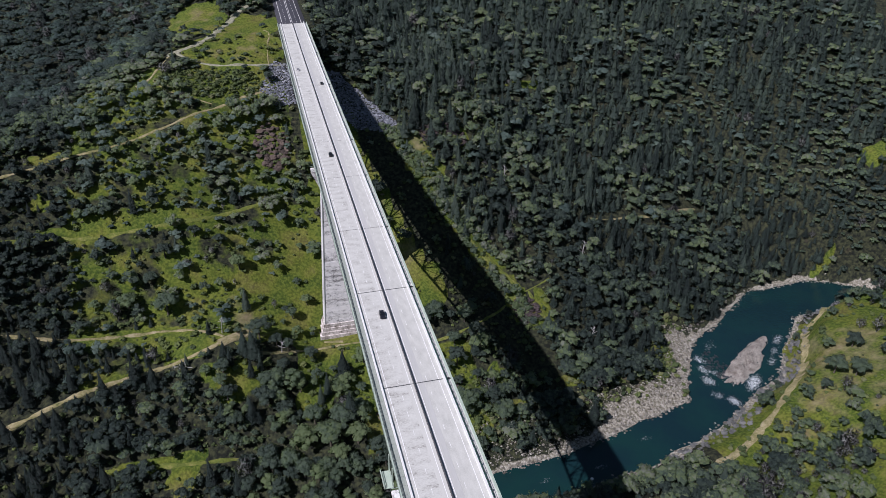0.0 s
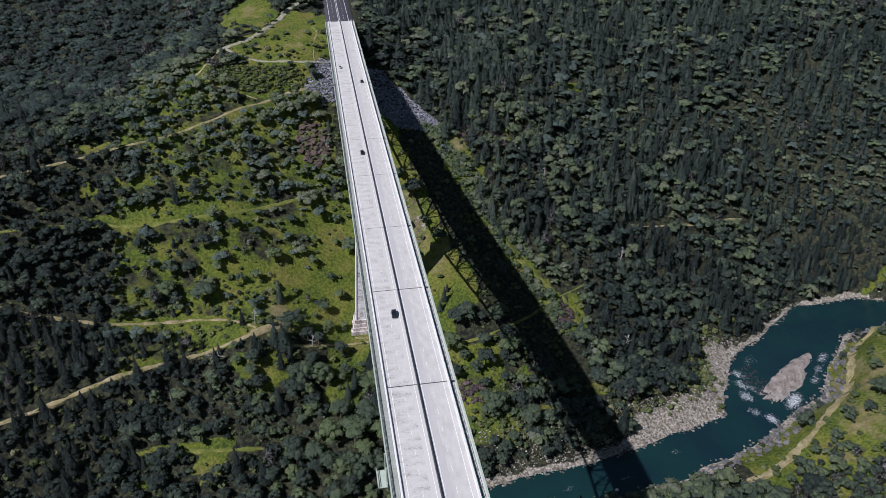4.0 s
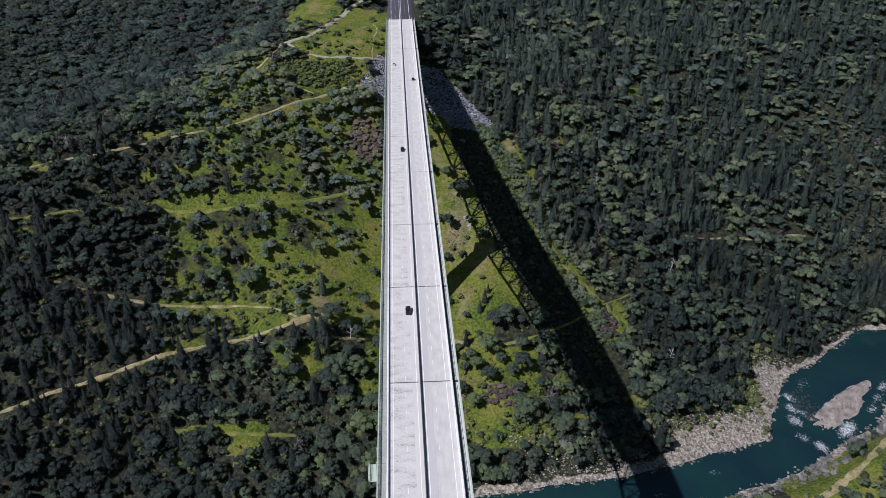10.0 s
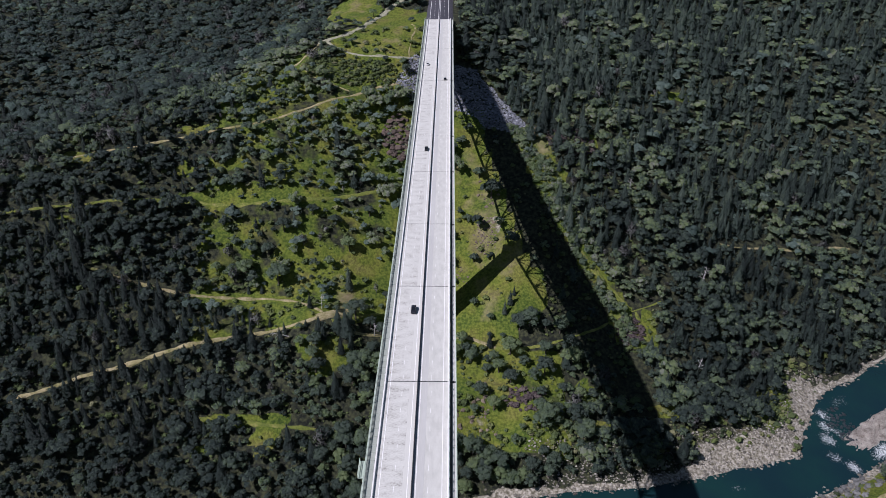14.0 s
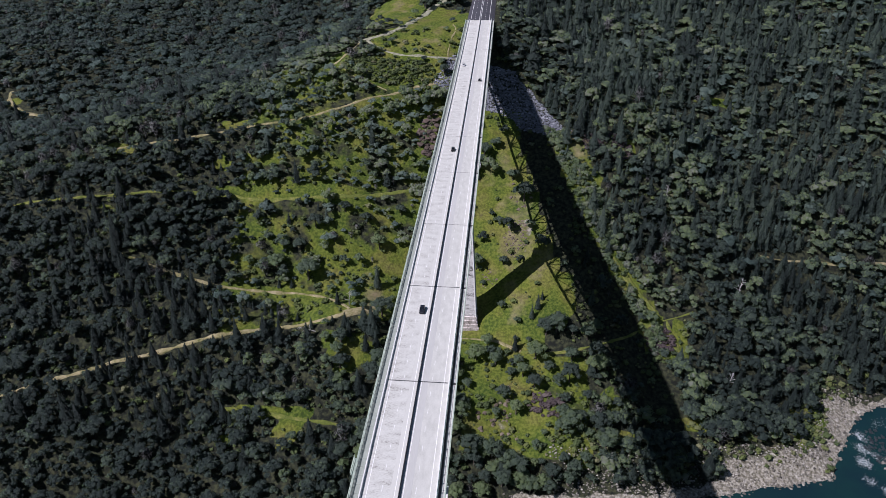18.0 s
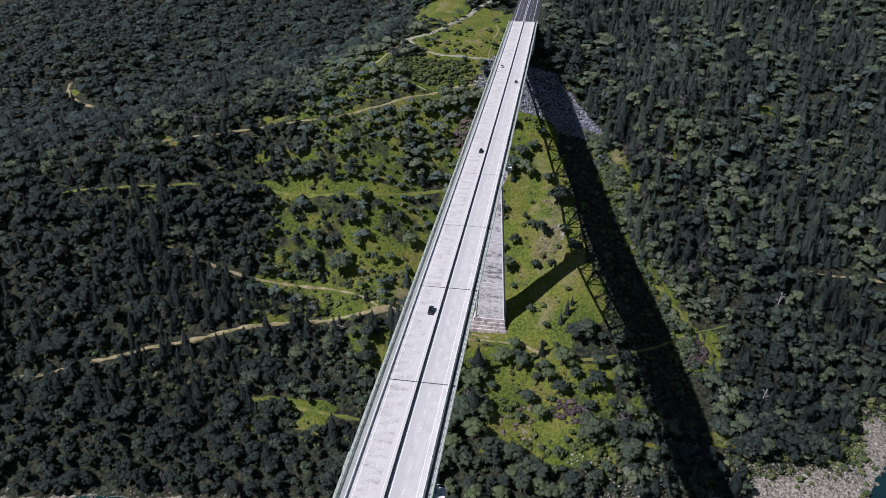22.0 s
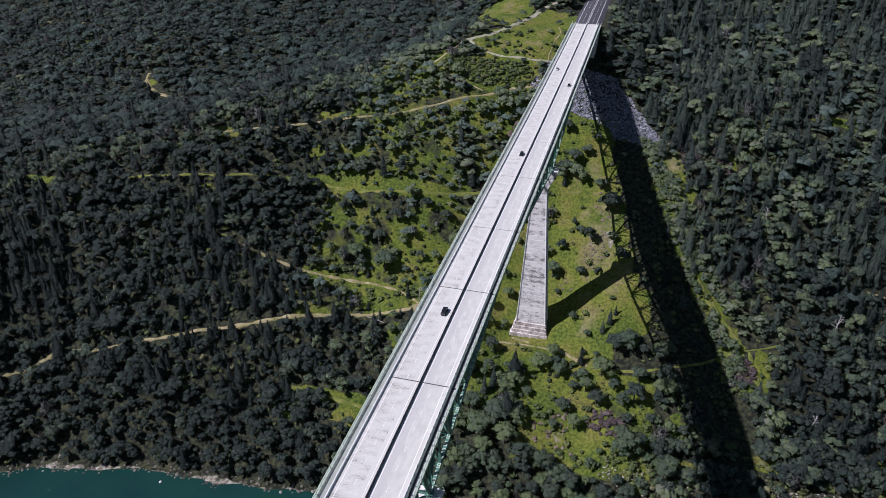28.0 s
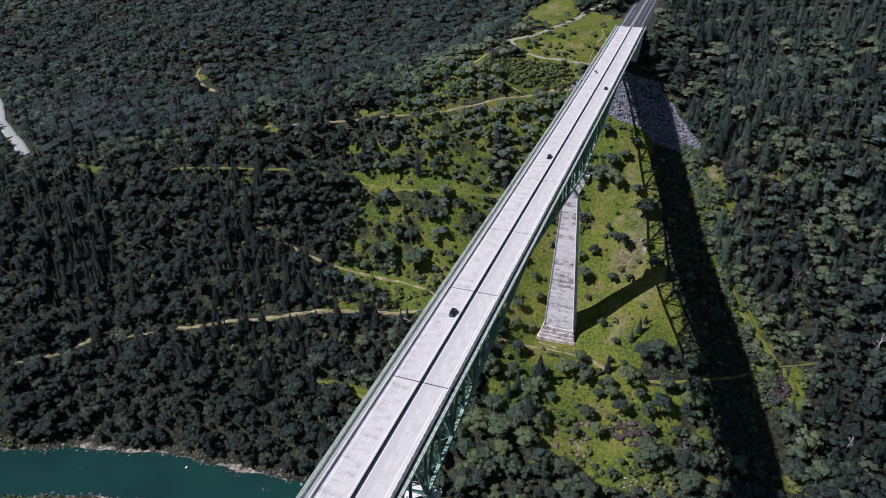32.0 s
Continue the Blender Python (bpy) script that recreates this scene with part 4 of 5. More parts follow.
for sy in (-2.6, 2.6):
    bm = bmesh.new()
    beam(bm, (1.2, sy, 0), (1.2, sy, 6.8), 0.3, 0.3)
    part("hanger", bm, RAIL, plat)


# ---- trees ----
def tri_at(rng, c, n, size, n_jit=0.6):
    """A small leaf clump facing n."""
    n = np.array(n) + rng.normal(0, n_jit, 3)
    n /= np.linalg.norm(n) + 1e-9
    a = np.cross(n, rng.normal(0, 1, 3))
    a /= np.linalg.norm(a) + 1e-9
    b = np.cross(n, a)
    s = size * rng.uniform(0.7, 1.3)
    return [c + a * s, c - a * 0.5 * s + b * 0.87 * s, c - a * 0.5 * s - b * 0.87 * s]


def lump(rng, c, r, rough=0.28, squash=0.85, floor=-9):
    """An uneven faceted clump of foliage, twenty triangles."""
    g = (1 + 5 ** 0.5) / 2
    p = np.array([(-1, g, 0), (1, g, 0), (-1, -g, 0), (1, -g, 0), (0, -1, g), (0, 1, g), (0, -1, -g), (0, 1, -g), (g, 0, -1), (g, 0, 1), (-g, 0, -1), (-g, 0, 1)]) / math.sqrt(1 + g * g)
    f = ((0, 11, 5), (0, 5, 1), (0, 1, 7), (0, 7, 10), (0, 10, 11), (1, 5, 9), (5, 11, 4), (11, 10, 2), (10, 7, 6), (7, 1, 8), (3, 9, 4), (3, 4, 2), (3, 2, 6), (3, 6, 8), (3, 8, 9), (4, 9, 5), (2, 4, 11), (6, 2, 10), (8, 6, 7), (9, 8, 1))
    q, _ = np.linalg.qr(rng.normal(0, 1, (3, 3)))
    if np.linalg.det(q) < 0:
        q[0] *= -1
    p = p @ q * (1 + rng.uniform(-rough, rough, (12, 1)))
    p[:, 2] *= squash
    keep = [t for t in f if np.cross(p[t[1]] - p[t[0]], p[t[2]] - p[t[0]])[2] > floor * 0.55]
    return [c + r * p[i] for t in keep for i in t]


def oak(seed, leaves=130, lobes=6, leaf=0.082):
    """A broad crown 1 high and about 1 across: leaf clumps over dense, uneven lobes, each corner with its lobe's middle."""
    rng = np.random.default_rng(seed)
    v, cent, mids = [], [], []
    wide = rng.uniform(0.3, 0.38)
    for i in range(lobes):
        u = (i + 0.3) / lobes
        a = i * 2.4 + rng.uniform(-0.4, 0.4)
        r = wide * math.sqrt(u) * rng.uniform(0.8, 1.1)
        c = np.array([r * math.cos(a), r * math.sin(a), 0.72 - 1.7 * r * r + rng.uniform(-0.1, 0.08)])
        rad = rng.uniform(0.52, 0.72) / math.sqrt(lobes + 4)
        cent.append((c, rad))
        clump = lump(rng, c, rad * 0.9, 0.3, 0.95, -0.2)
        v += clump
        mids += [c] * len(clump)
    for k in range(leaves):
        c, r = cent[k % lobes]
        d = rng.normal(0, 1, 3)
        d[2] = abs(d[2]) - 0.3
        d /= np.linalg.norm(d)
        v += tri_at(rng, c + d * r * rng.uniform(0.86, 1.3), d, leaf * rng.uniform(0.6, 1.1), 0.5)
        mids += [c] * 3
    return np.c_[np.array(v), np.array(mids)]


def conifer(seed, leaves=110, tiers=5, leaf_size=0.038):
    """A pointed crown 1 high: stacked cones under whorls of small sprays."""
    rng = np.random.default_rng(seed)
    v = []
    lean = rng.normal(0, 0.02, 2)
    for t in range(tiers):
        u = t / tiers
        h0 = 0.08 + 0.74 * u
        h1 = min(0.98, h0 + 0.4 - 0.1 * u)
        r = 0.19 * (1 - u) ** 0.8
        top = np.array([lean[0] * h1, lean[1] * h1, h1])
        rim = []
        for i in range(6):
            a = 2 * math.pi * (i + rng.uniform(-0.4, 0.4)) / 6
            k = r * rng.uniform(0.75, 1.2)
            rim.append(np.array([k * math.cos(a) + lean[0] * h0, k * math.sin(a) + lean[1] * h0, h0 + rng.uniform(-0.04, 0.05)]))
        for i in range(6):
            v += [top, rim[i], rim[(i + 1) % 6]]
    swell = rng.uniform(0.6, 0.95)
    for k in range(leaves):
        h = 0.06 + 0.92 * ((k + rng.random()) / leaves) ** 1.25
        whorl = 1.12 - 0.34 * ((h * (tiers + 4)) % 1.0)
        r = (0.235 * (1 - h) ** swell + 0.008) * whorl * rng.uniform(0.62, 1.2)
        a = k * 2.39996 + rng.uniform(-0.5, 0.5)
        out = np.array([math.cos(a), math.sin(a), 0])
        v += tri_at(rng, np.array([lean[0] * h, lean[1] * h, h]) + out * r, out + (0, 0, 0.7), (leaf_size * (1.25 - h)) * rng.uniform(0.7, 1.2), 0.4)
    return np.array(v)


def soft_normals(shape, keep=0.4):
    """Normals that follow the whole crown, with a share of each leaf's own facing."""
    t = shape[:, :3].reshape(-1, 3, 3)
    own = np.cross(t[:, 1] - t[:, 0], t[:, 2] - t[:, 0])
    own /= np.linalg.norm(own, axis=1)[:, None] + 1e-12
    way = shape[:, :3] - np.array([0, 0, 0.45])
    way /= np.linalg.norm(way, axis=1)[:, None] + 1e-9
    if shape.shape[1] == 3:
        way = shape * (1, 1, 0) + (0, 0, 0.03)
        way /= np.linalg.norm(way, axis=1)[:, None]
    else:
        lobe = shape[:, :3] - shape[:, 3:]
        way = 0.35 * way + 0.65 * lobe / (np.linalg.norm(lobe, axis=1)[:, None] + 1e-9)
    own = np.repeat(own, 3, 0)
    own *= np.sign((own * way).sum(1))[:, None] + 1e-6
    n = keep * own + (1 - keep) * way + np.array([0, 0, 0.28])
    return n / (np.linalg.norm(n, axis=1)[:, None] + 1e-9)


def trunk_verts(h, r):
    v, f = [], []
    for z, k in ((0.0, 1.2), (h * 0.5, 0.8), (h, 0.35)):
        for i in range(5):
            a = 2 * math.pi * i / 5
            v.append((r * k * math.cos(a), r * k * math.sin(a), z))
    for l in range(2):
        for i in range(5):
            f.append((l * 5 + i, l * 5 + (i + 1) % 5, l * 5 + 5 + (i + 1) % 5, l * 5 + 5 + i))
    return v, f


OAKS = [oak(100 + i, 112, 7 + i % 3, 0.052) for i in range(10)]
FIRS = [conifer(200 + i, 190, 5, 0.034) for i in range(7)]
OAKS_FAR = [oak(300 + i, 38, 5, 0.062) for i in range(8)]


def bare_tree(seed):
    """A leafless crown 1 high: fine sprays of twigs on a forked stem."""
    rng = np.random.default_rng(seed)
    v = []
    for k in range(190):
        d = rng.normal(0, 1, 3)
        d[2] = abs(d[2]) + 0.15
        d /= np.linalg.norm(d)
        tip = np.array([0, 0, 0.35]) + d * (0.42, 0.42, 0.62) * rng.uniform(0.6, 1.05)
        d = d + rng.normal(0, 0.55, 3)
        d /= np.linalg.norm(d)
        side = np.cross(d, rng.normal(0, 1, 3))
        side *= 0.017 / (np.linalg.norm(side) + 1e-9)
        root = tip - d * 0.2
        v += [root + side, root - side, tip]
    for k in range(6):
        a = k * 1.05 + rng.uniform(-0.3, 0.3)
        tip = np.array([0.25 * math.cos(a), 0.25 * math.sin(a), 0.7])
        side = np.array([-math.sin(a), math.cos(a), 0]) * 0.03
        v += [side, -side, tip]
    return np.array(v)


BARES = [bare_tree(350 + i) for i in range(6)]
FIRS_FAR = [conifer(400 + i, 80, 3, 0.045) for i in range(6)]

# trees that stand out: x, y, crown width of oaks or height of conifers
OAKS_PIER = [(-3, -34, 10), (11, -31, 12.4), (27, 33, 6), (23, 59, 6.7), (-21, 50, 8.4), (-26, 29, 10.8), (38, -8, 7.9), (51, -30, 14), (58, -16, 11.7), (65, -14, 13), (76, -15, 11.7), (30, -57, 17), (6, -52, 9.8), (-34, -82, 15), (-19, -84, 15),
             (-2, -85, 14), (75, -30, 16), (60, -37, 14), (32, 94, 14), (41, 76, 16), (9, 111, 10), (0, 132, 9), (-27, 164, 13)]
OAKS_WEST = [(-89, 12, 5.8), (-91, 48, 13), (-75, 46, 8.4), (-64, 33, 10), (-55, -18, 14), (-89, -44, 11.5), (-156, 12, 12.7), (-121, 25, 14), (-136, 13, 11.8), (-112, 8, 14), (-111, 37, 10), (-51, 58, 12.8)]
OAKS_BANK = [(358, -63, 4), (317, -100, 8), (329, -107, 14), (336, -118, 12), (358, -89, 11), (313, -118, 13), (361, -36, 12), (-62, 262, 11), (-54, 280, 12), (-46, 300, 12), (-97, 220, 9), (-88, 226, 10), (-77, 240, 8)]
FIRS_ALONE = [(52, -1, 19), (55, 5, 14), (48, -6, 16), (37, -25, 21), (-21, -59, 28), (-16, -53, 25), (5, 94, 16), (-86, -16, 22), (-62, 7, 26), (-74, -39, 22), (-100, -36, 17), (-62, -45, 22), (-56, -40, 20)]
rng = np.random.default_rng(11)
STEP = 5.4
cx, cy = np.meshgrid(np.arange(-900, 620, STEP), np.arange(-250, 760, STEP))
tx = (cx + rng.uniform(-0.48, 0.48, cx.shape) * STEP).ravel()
ty = (cy + rng.uniform(-0.48, 0.48, cx.shape) * STEP).ravel()
# the stretch of canyon that the flight looks over
seen = (tx > 68 - 1.9 * (ty + 405)) & (tx > -60 - 1.22 * (ty + 400)) & (tx < 40 + 1.05 * (ty + 421)) & (ty < np.interp(tx, (-1000, -400, -100, 0, 60, 300, 650), (500, 590, 480, 380, 375, 370, 320)))
tx, ty = tx[seen], ty[seen]
tg = river_gap(tx, ty) + 3.0 * ripple(tx, ty, 22, 1.7)
keep = open_share(tx, ty)
westside = (tx < -12) & (tx > -145) & (ty > -22 + 0.25 * (tx + 60)) & (ty < 165)
keep = keep * np.where(westside, np.where(ty > 62, 0.95, 0.7) + 0.5 * ripple(tx, ty, 14, 9), 0.97)
tz = ground_z(tx, ty)
# trees thinned along the bridge's cast shadow, so that it shows clean
off_shadow = tx + 0.727 * tz
keep = np.where((np.abs(off_shadow) < 16) & (ty > -75) & (ty < 185), keep * 0.1, keep)
keep = np.where((off_shadow > -45) & (off_shadow <= -14) & (ty > -12) & (ty < 150) & (tx > 12), keep * 0.16, keep)
keep = np.where((tx < 0) & (ty < np.minimum(-157, -160 + 0.35 * (tx + 200))), 0, keep)
keep = np.where((tx > 0) & (tx < 90) & (ty > -92) & (ty < -28), keep * 0.42, keep)
keep = np.where((tx > 12) & (tx < 62) & (ty > -85) & (ty < -36), keep * 0.5, keep)
keep = np.where((tx > 36) & (tx < 68) & (ty > -9) & (ty < 28), 0, keep)
keep = np.where((tx > 250) & (ty < -20) & (ty > -135), keep * 0.85, keep)
keep = np.where(tg < np.where((tx > 168) & (tx < 280) & (ty > -140), 27, np.where((tx > 60) & (tx < 300) & (ty > -140), 10, np.where(tx < 30, 5.5, 7))), 0, keep)
crest_y = np.interp(tx, [q[0] for q in RIDGE[::-1]], [q[1] for q in RIDGE[::-1]])
hill = (ty - crest_y > 18) & (tx < -60)
keep = np.where(hill, keep * 0.64, np.where(ty > 190, keep * 0.85, keep))
keep = np.where(riprap_here(tx, ty), 0, keep)
keep = np.where((np.abs(tx + 0.5) < 17) & (ty > 105), 0, keep)
keep = np.where((np.abs(tx + 0.5) < 16) & (np.abs(ty - 2) < 22), 0, keep)
keep = np.where((np.abs(tx + 0.5) < 15) & (np.abs(ty + 263) < 15), 0, keep)
keep = np.where((tx > 5) & (tx < 52) & (ty > -13 + 0.71 * tx) & (ty < 13 + 0.5 * tx), 0, keep)
for lx, ly, lw in OAKS_PIER + OAKS_WEST + OAKS_BANK:
    keep = np.where(np.hypot(tx - lx, ty - ly) < 0.45 * lw + 3, 0, keep)
for lx, ly, lw in FIRS_ALONE:
    keep = np.where(np.hypot(tx - lx, ty - ly) < 5.5, 0, keep)
TRACKS = [o for o in scene.objects if o.get("category") == "track"]
near_track = np.zeros(len(tx), bool)
for o in TRACKS:
    co = np.empty(len(o.data.vertices) * 3, np.float32)
    o.data.vertices.foreach_get("co", co)
    line = co.reshape(6, -1, 3)[2:4, ::2].mean(0)[:, :2]
    half = 9 if "south" in o.name else 3.3 if "upper" in o.name else 9 if "paved" in o.name else 7.0 if "track_far" in o.name else 3.2 if "bench" in o.name or "upper" in o.name else 4.2 if "grassy" in o.name else 3.1
    slack = 0.0 if "east" in o.name else 4.5 * (ripple(line[:, 0], line[:, 1], 12, 3) > 0.12)
    for i in range(0, len(line)):
        near_track |= np.hypot(tx - line[i, 0], ty - line[i, 1]) < half
        if "dirt_track_spur" in o.name and line[i, 0] > -165 or "meadow_spur" in o.name:
            near_track |= np.hypot(tx - line[i, 0], ty - line[i, 1] + 5) < 6.5
        elif "dirt" in o.name and "spur" not in o.name and "east" not in o.name and slack[i]:
            # trees on the downhill, camera side are dropped to keep the track in view
            near_track |= np.hypot(tx - line[i, 0], ty - line[i, 1] + 2.5) < half + 0.3
ok = (rng.random(len(tx)) < keep) & ~near_track
tx, ty = tx[ok], ty[ok]
tz = ground_z(tx, ty)
n = len(tx)
fir_share = 0.05 + 0.52 * smooth(60, 120, tx) * smooth(-70, 60, ty) + 0.5 * smooth(-35, -140, tx) * smooth(45, -25, ty) + 0.14 * (ty > 200)
fir_share = np.where((tx < 0) & (ty < -70), fir_share * smooth(-125, -65, ty), fir_share)
fir_share = np.maximum(fir_share, 0.62 * smooth(20, 50, tx) * smooth(110, 150, ty))
fir_share = np.clip(0.8 * fir_share + 0.6 * ripple(tx, ty, 45, 6) * (fir_share > 0.1), 0.03, 0.82)
is_fir = rng.random(n) < np.where((ty - np.interp(tx, [q[0] for q in RIDGE[::-1]], [q[1] for q in RIDGE[::-1]]) > 18) & (tx < -60), 0.08, fir_share)
size = (0.55 + 1.05 * rng.random(n) ** 1.8) * (1 + 0.15 * ripple(tx, ty, 30, 2))
westy = (tx < -12) & (tx > -175) & (ty > -22 + 0.25 * (tx + 60)) & (ty < 165)
tint = np.clip(0.4 + 0.2 * ripple(tx, ty, 35, 5) + 0.1 * ((tx > 0) & (tx < 90) & (ty < -20)) - 0.2 * ((tx < -30) & (ty < 0) & (ty > -75)) - 0.05 * ((tx < 0) & (ty <= -75)) + 0.22 * ((tx > 200) & (ty < -60)) + rng.normal(0, 0.24, n), 0, 1)
past = ty - np.interp(tx, [q[0] for q in RIDGE[::-1]], [q[1] for q in RIDGE[::-1]])
behind = (past > 18) & (tx < -60)
# the tint also holds shade behind the crest and vignetting towards both sides
tint = np.clip(tint + (0.2 + 0.04 * is_fir) * smooth(45, 90, tx) - 0.08 * ((tx > 95) & (ty < 110) & (ty > -110) & (tx < 330)) - 0.14 * ((tx < -110) & (past < -50)) + 0.3 * westy + 0.2 * smooth(60, 150, tx) * smooth(70, 150, ty) + (0.1 * ((past > -60) & (past < 8) & (tx < -60)) + 0.28 * ((past > -26) & (past < 8) & (tx < -60))) * smooth(-270, -150, tx) + 0.3 * ripple(tx, ty, 85, 8) * ((past > 18) & (tx < -60)) - 0.15 * ((past > 18) & (past < 90) & (tx < -60)) - 0.2 * ((past > 18) & (tx < -190) & (tx > -330)) + 0.12 * ((tx > -190) & (tx < -60) & (past > 0)) - 0.12 * ((past > 18) & (tx < -190)) - 0.2 * behind - 0.1 * (behind & (tx < -190)) - 0.26 * smooth(-150, -220, tx) * (past < -15) + 0.12 * (westy & (tx > -105)) + 0.08 * (westy & (ty > 60)) - 0.08 * (westy & (tx < -115)) - 0.08 * ((tx < -40) & (ty < -50)) - 0.05 * smooth(-140, -200, tx) - 0.11 * smooth(-60, -130, tx) * (past < -10) - 0.09 * smooth(55, 80, tx) * (ty < 75) - 0.2 * smooth(120, 200, tx) * (ty > -60) - 0.08 * smooth(-120, -190, tx) - 0.1 * smooth(-120, -170, tx) * (past < -15) * (ty < 70) + 0.25 * ripple(tx, ty, 38, 4) * smooth(60, 100, tx) - 0.05 * ((tx < -20) & (ty < -70)) - 0.16 * ((tx > 90) & (ty < 0)), 0, 1)
turn = rng.uniform(0, 2 * math.pi, n)
pick = rng.integers(0, 1000, n)
tint = np.where((tx > 60) & (ty > 60) & ~is_fir & (pick % 5 >= 3), tint - 0.1, tint)
off_shadow = tx + 0.727 * tz
tint = tint + 0.36 * (pick % 13 == 0) - 0.1 * ((tx > 20) & (ty > 120))
tint = np.clip(tint + 0.25 * ((off_shadow > 14) & (off_shadow < 34) & (ty > -10) & (ty < 150)), 0, 1)
size = np.where(behind, size * 1.15, np.where(ty > 190, size * 1.15, size))
size = np.where(westy, size * 0.86, np.where(is_fir & (tx > 20) & (ty > 100), size * 1.25, size))
size = np.where((ty < -25) & (tx > -60) & (tx < 220), size * 1.18, size)
south_bank = (tx > 200) & (ty < np.interp(tx, [q[0] for q in RIVER], [q[1] for q in RIVER]))
bare = ~is_fir & (rng.random(n) < np.where(south_bank, 0.22, np.where(westy, 0.06, np.where((past > -50) & (past < 20) & (tx < -60), 0.08, 0.025))))
far = (ty > 160) | (np.hypot(tx, ty + 400) > 650)
# the trees round the pier and the river crossing stand singly
order = np.argsort(np.hypot(tx - 10, ty + 55))
single = np.zeros(n, bool)
single[order[:250]] = True
single &= ~bare


FULL = (tx, ty)


def forest_mesh(name, chosen, shapes, hscale, wscale, material, label, category):
    vs, tn, nr = [], [], []
    mix_rng = np.random.default_rng(len(name))
    for k, shape in enumerate(shapes):
        w = np.nonzero(chosen & (pick % len(shapes) == k))[0]
        if not len(w):
            continue
        h = hscale * size[w] * (0.8 + 0.5 * (pick[w] % 11) / 10)
        r = wscale * size[w] * (0.85 + 0.3 * (pick[w] % 7) / 6)
        c, s = np.cos(turn[w])[:, None], np.sin(turn[w])[:, None]
        x = (shape[None, :, 0] * c - shape[None, :, 1] * s) * r[:, None] + tx[w][:, None]
        y = (shape[None, :, 0] * s + shape[None, :, 1] * c) * r[:, None] + ty[w][:, None]
        z = shape[None, :, 2] * h[:, None] + tz[w][:, None] - 0.3
        vs.append(np.stack([x, y, z], -1).reshape(-1, 3))
        q = soft_normals(shape)
        nr.append(np.stack([q[None, :, 0] * c - q[None, :, 1] * s, q[None, :, 0] * s + q[None, :, 1] * c, np.repeat(q[None, :, 2], len(w), 0)], -1).reshape(-1, 3))
        own = np.repeat(mix_rng.normal(0, 0.16, (len(w), shape.shape[0] // 3)), 3, 1)
        tn.append((tint[w][:, None] + own).ravel())
    vs, tn = np.concatenate(vs), np.clip(np.concatenate(tn), 0, 1)
    ob = raw(name, vs, np.arange(len(vs)).reshape(-1, 3), material, values={"tint": tn}, normals=np.concatenate(nr))
    return tagged(ob, label, category, kind="stuff")


blue_east = (tx > 60) & (ty > 60) & (pick % 6 < 1) | westy & (pick % 5 < 2)
green_back = behind & (pick % 5 > 1)
forest_mesh("oak_woodland", ~is_fir & ~far & ~single & ~bare & ~behind & ~blue_east, OAKS, 9.0, 9.6, LEAF, "dense evergreen oak woodland on the canyon slopes", "woodland")
forest_mesh("conifer_woodland", is_fir & ~far & ~single, FIRS, 12.6, 14.6, NEEDLE, "dark pointed conifers among the oaks", "woodland")
forest_mesh("bare_tree_woodland", bare, BARES, 9.8, 9.6, TWIG, "grey leafless oaks scattered through the green woodland", "woodland")
# haze over the hill behind is put into these crowns' colour
forest_mesh("blue_oak_woodland", ~is_fir & behind & ~green_back & ~bare & (tx > -330), OAKS_FAR, 7.0, 10.0, BLUE_HAZE_OAK, "oaks covering the hill behind the ridge, greyed blue for haze", "woodland")
forest_mesh("blue_oak_far_hill", ~is_fir & behind & ~green_back & ~bare & (tx <= -330), OAKS_FAR, 7.0, 10.0, BLUE_HAZE_OAK, "distant oaks on the hill behind the ridge, greyed blue for haze", "woodland")
forest_mesh("blue_oak_slope", ~is_fir & ~single & blue_east & ~bare & ~behind, OAKS_FAR, 7.4, 10.4, BLUE_HAZE_OAK, "blue green oaks and haze-tinted oaks mixed through the canyon slopes", "woodland")
forest_mesh("far_oak_woodland", ~is_fir & ~bare & (far & ~behind & ~blue_east | green_back), OAKS_FAR, 6.4, 10.4, LEAF, "distant rounded tree crowns on the far hills", "woodland")
forest_mesh("far_conifer_woodland", is_fir & far, FIRS_FAR, 11.5, 14.0, NEEDLE, "distant dark conifers on the far hills", "woodland")


# the near slope, south of the river
sr = np.random.default_rng(77)
m = 260
tx, ty = sr.uniform(-230, 260, m), sr.uniform(-620, -275, m)
ok = (np.abs(tx + 1) > 24) & (river_gap(tx, ty) > 10)
keepers = (tx[ok].copy(), ty[ok].copy())
main = (size, tint, turn, pick, tz)
tx, ty = keepers
tz = ground_z(tx, ty)
size, tint, turn, pick = sr.uniform(0.7, 1.4, len(tx)), np.clip(sr.normal(0.45, 0.2, len(tx)), 0, 1), sr.uniform(0, 6.28, len(tx)), sr.integers(0, 1000, len(tx))
forest_mesh("near_oak_woodland", np.ones(len(tx), bool), OAKS_FAR, 9.4, 10.0, LEAF, "evergreen oaks on the near canyon slope", "woodland")
m = 560
tx, ty = sr.uniform(-1150, -900, m), sr.uniform(330, 560, m)
tz = ground_z(tx, ty)
size, tint, turn, pick = sr.uniform(0.9, 1.7, m), np.clip(sr.normal(0.45, 0.2, m), 0, 1), sr.uniform(0, 6.28, m), sr.integers(0, 1000, m)
forest_mesh("far_end_woodland", np.ones(m, bool), OAKS_FAR, 9.4, 10.4, BLUE_HAZE_OAK, "distant oaks at the far end of the hill, greyed for haze", "woodland")
size, tint, turn, pick, tz = main
tx, ty = FULL


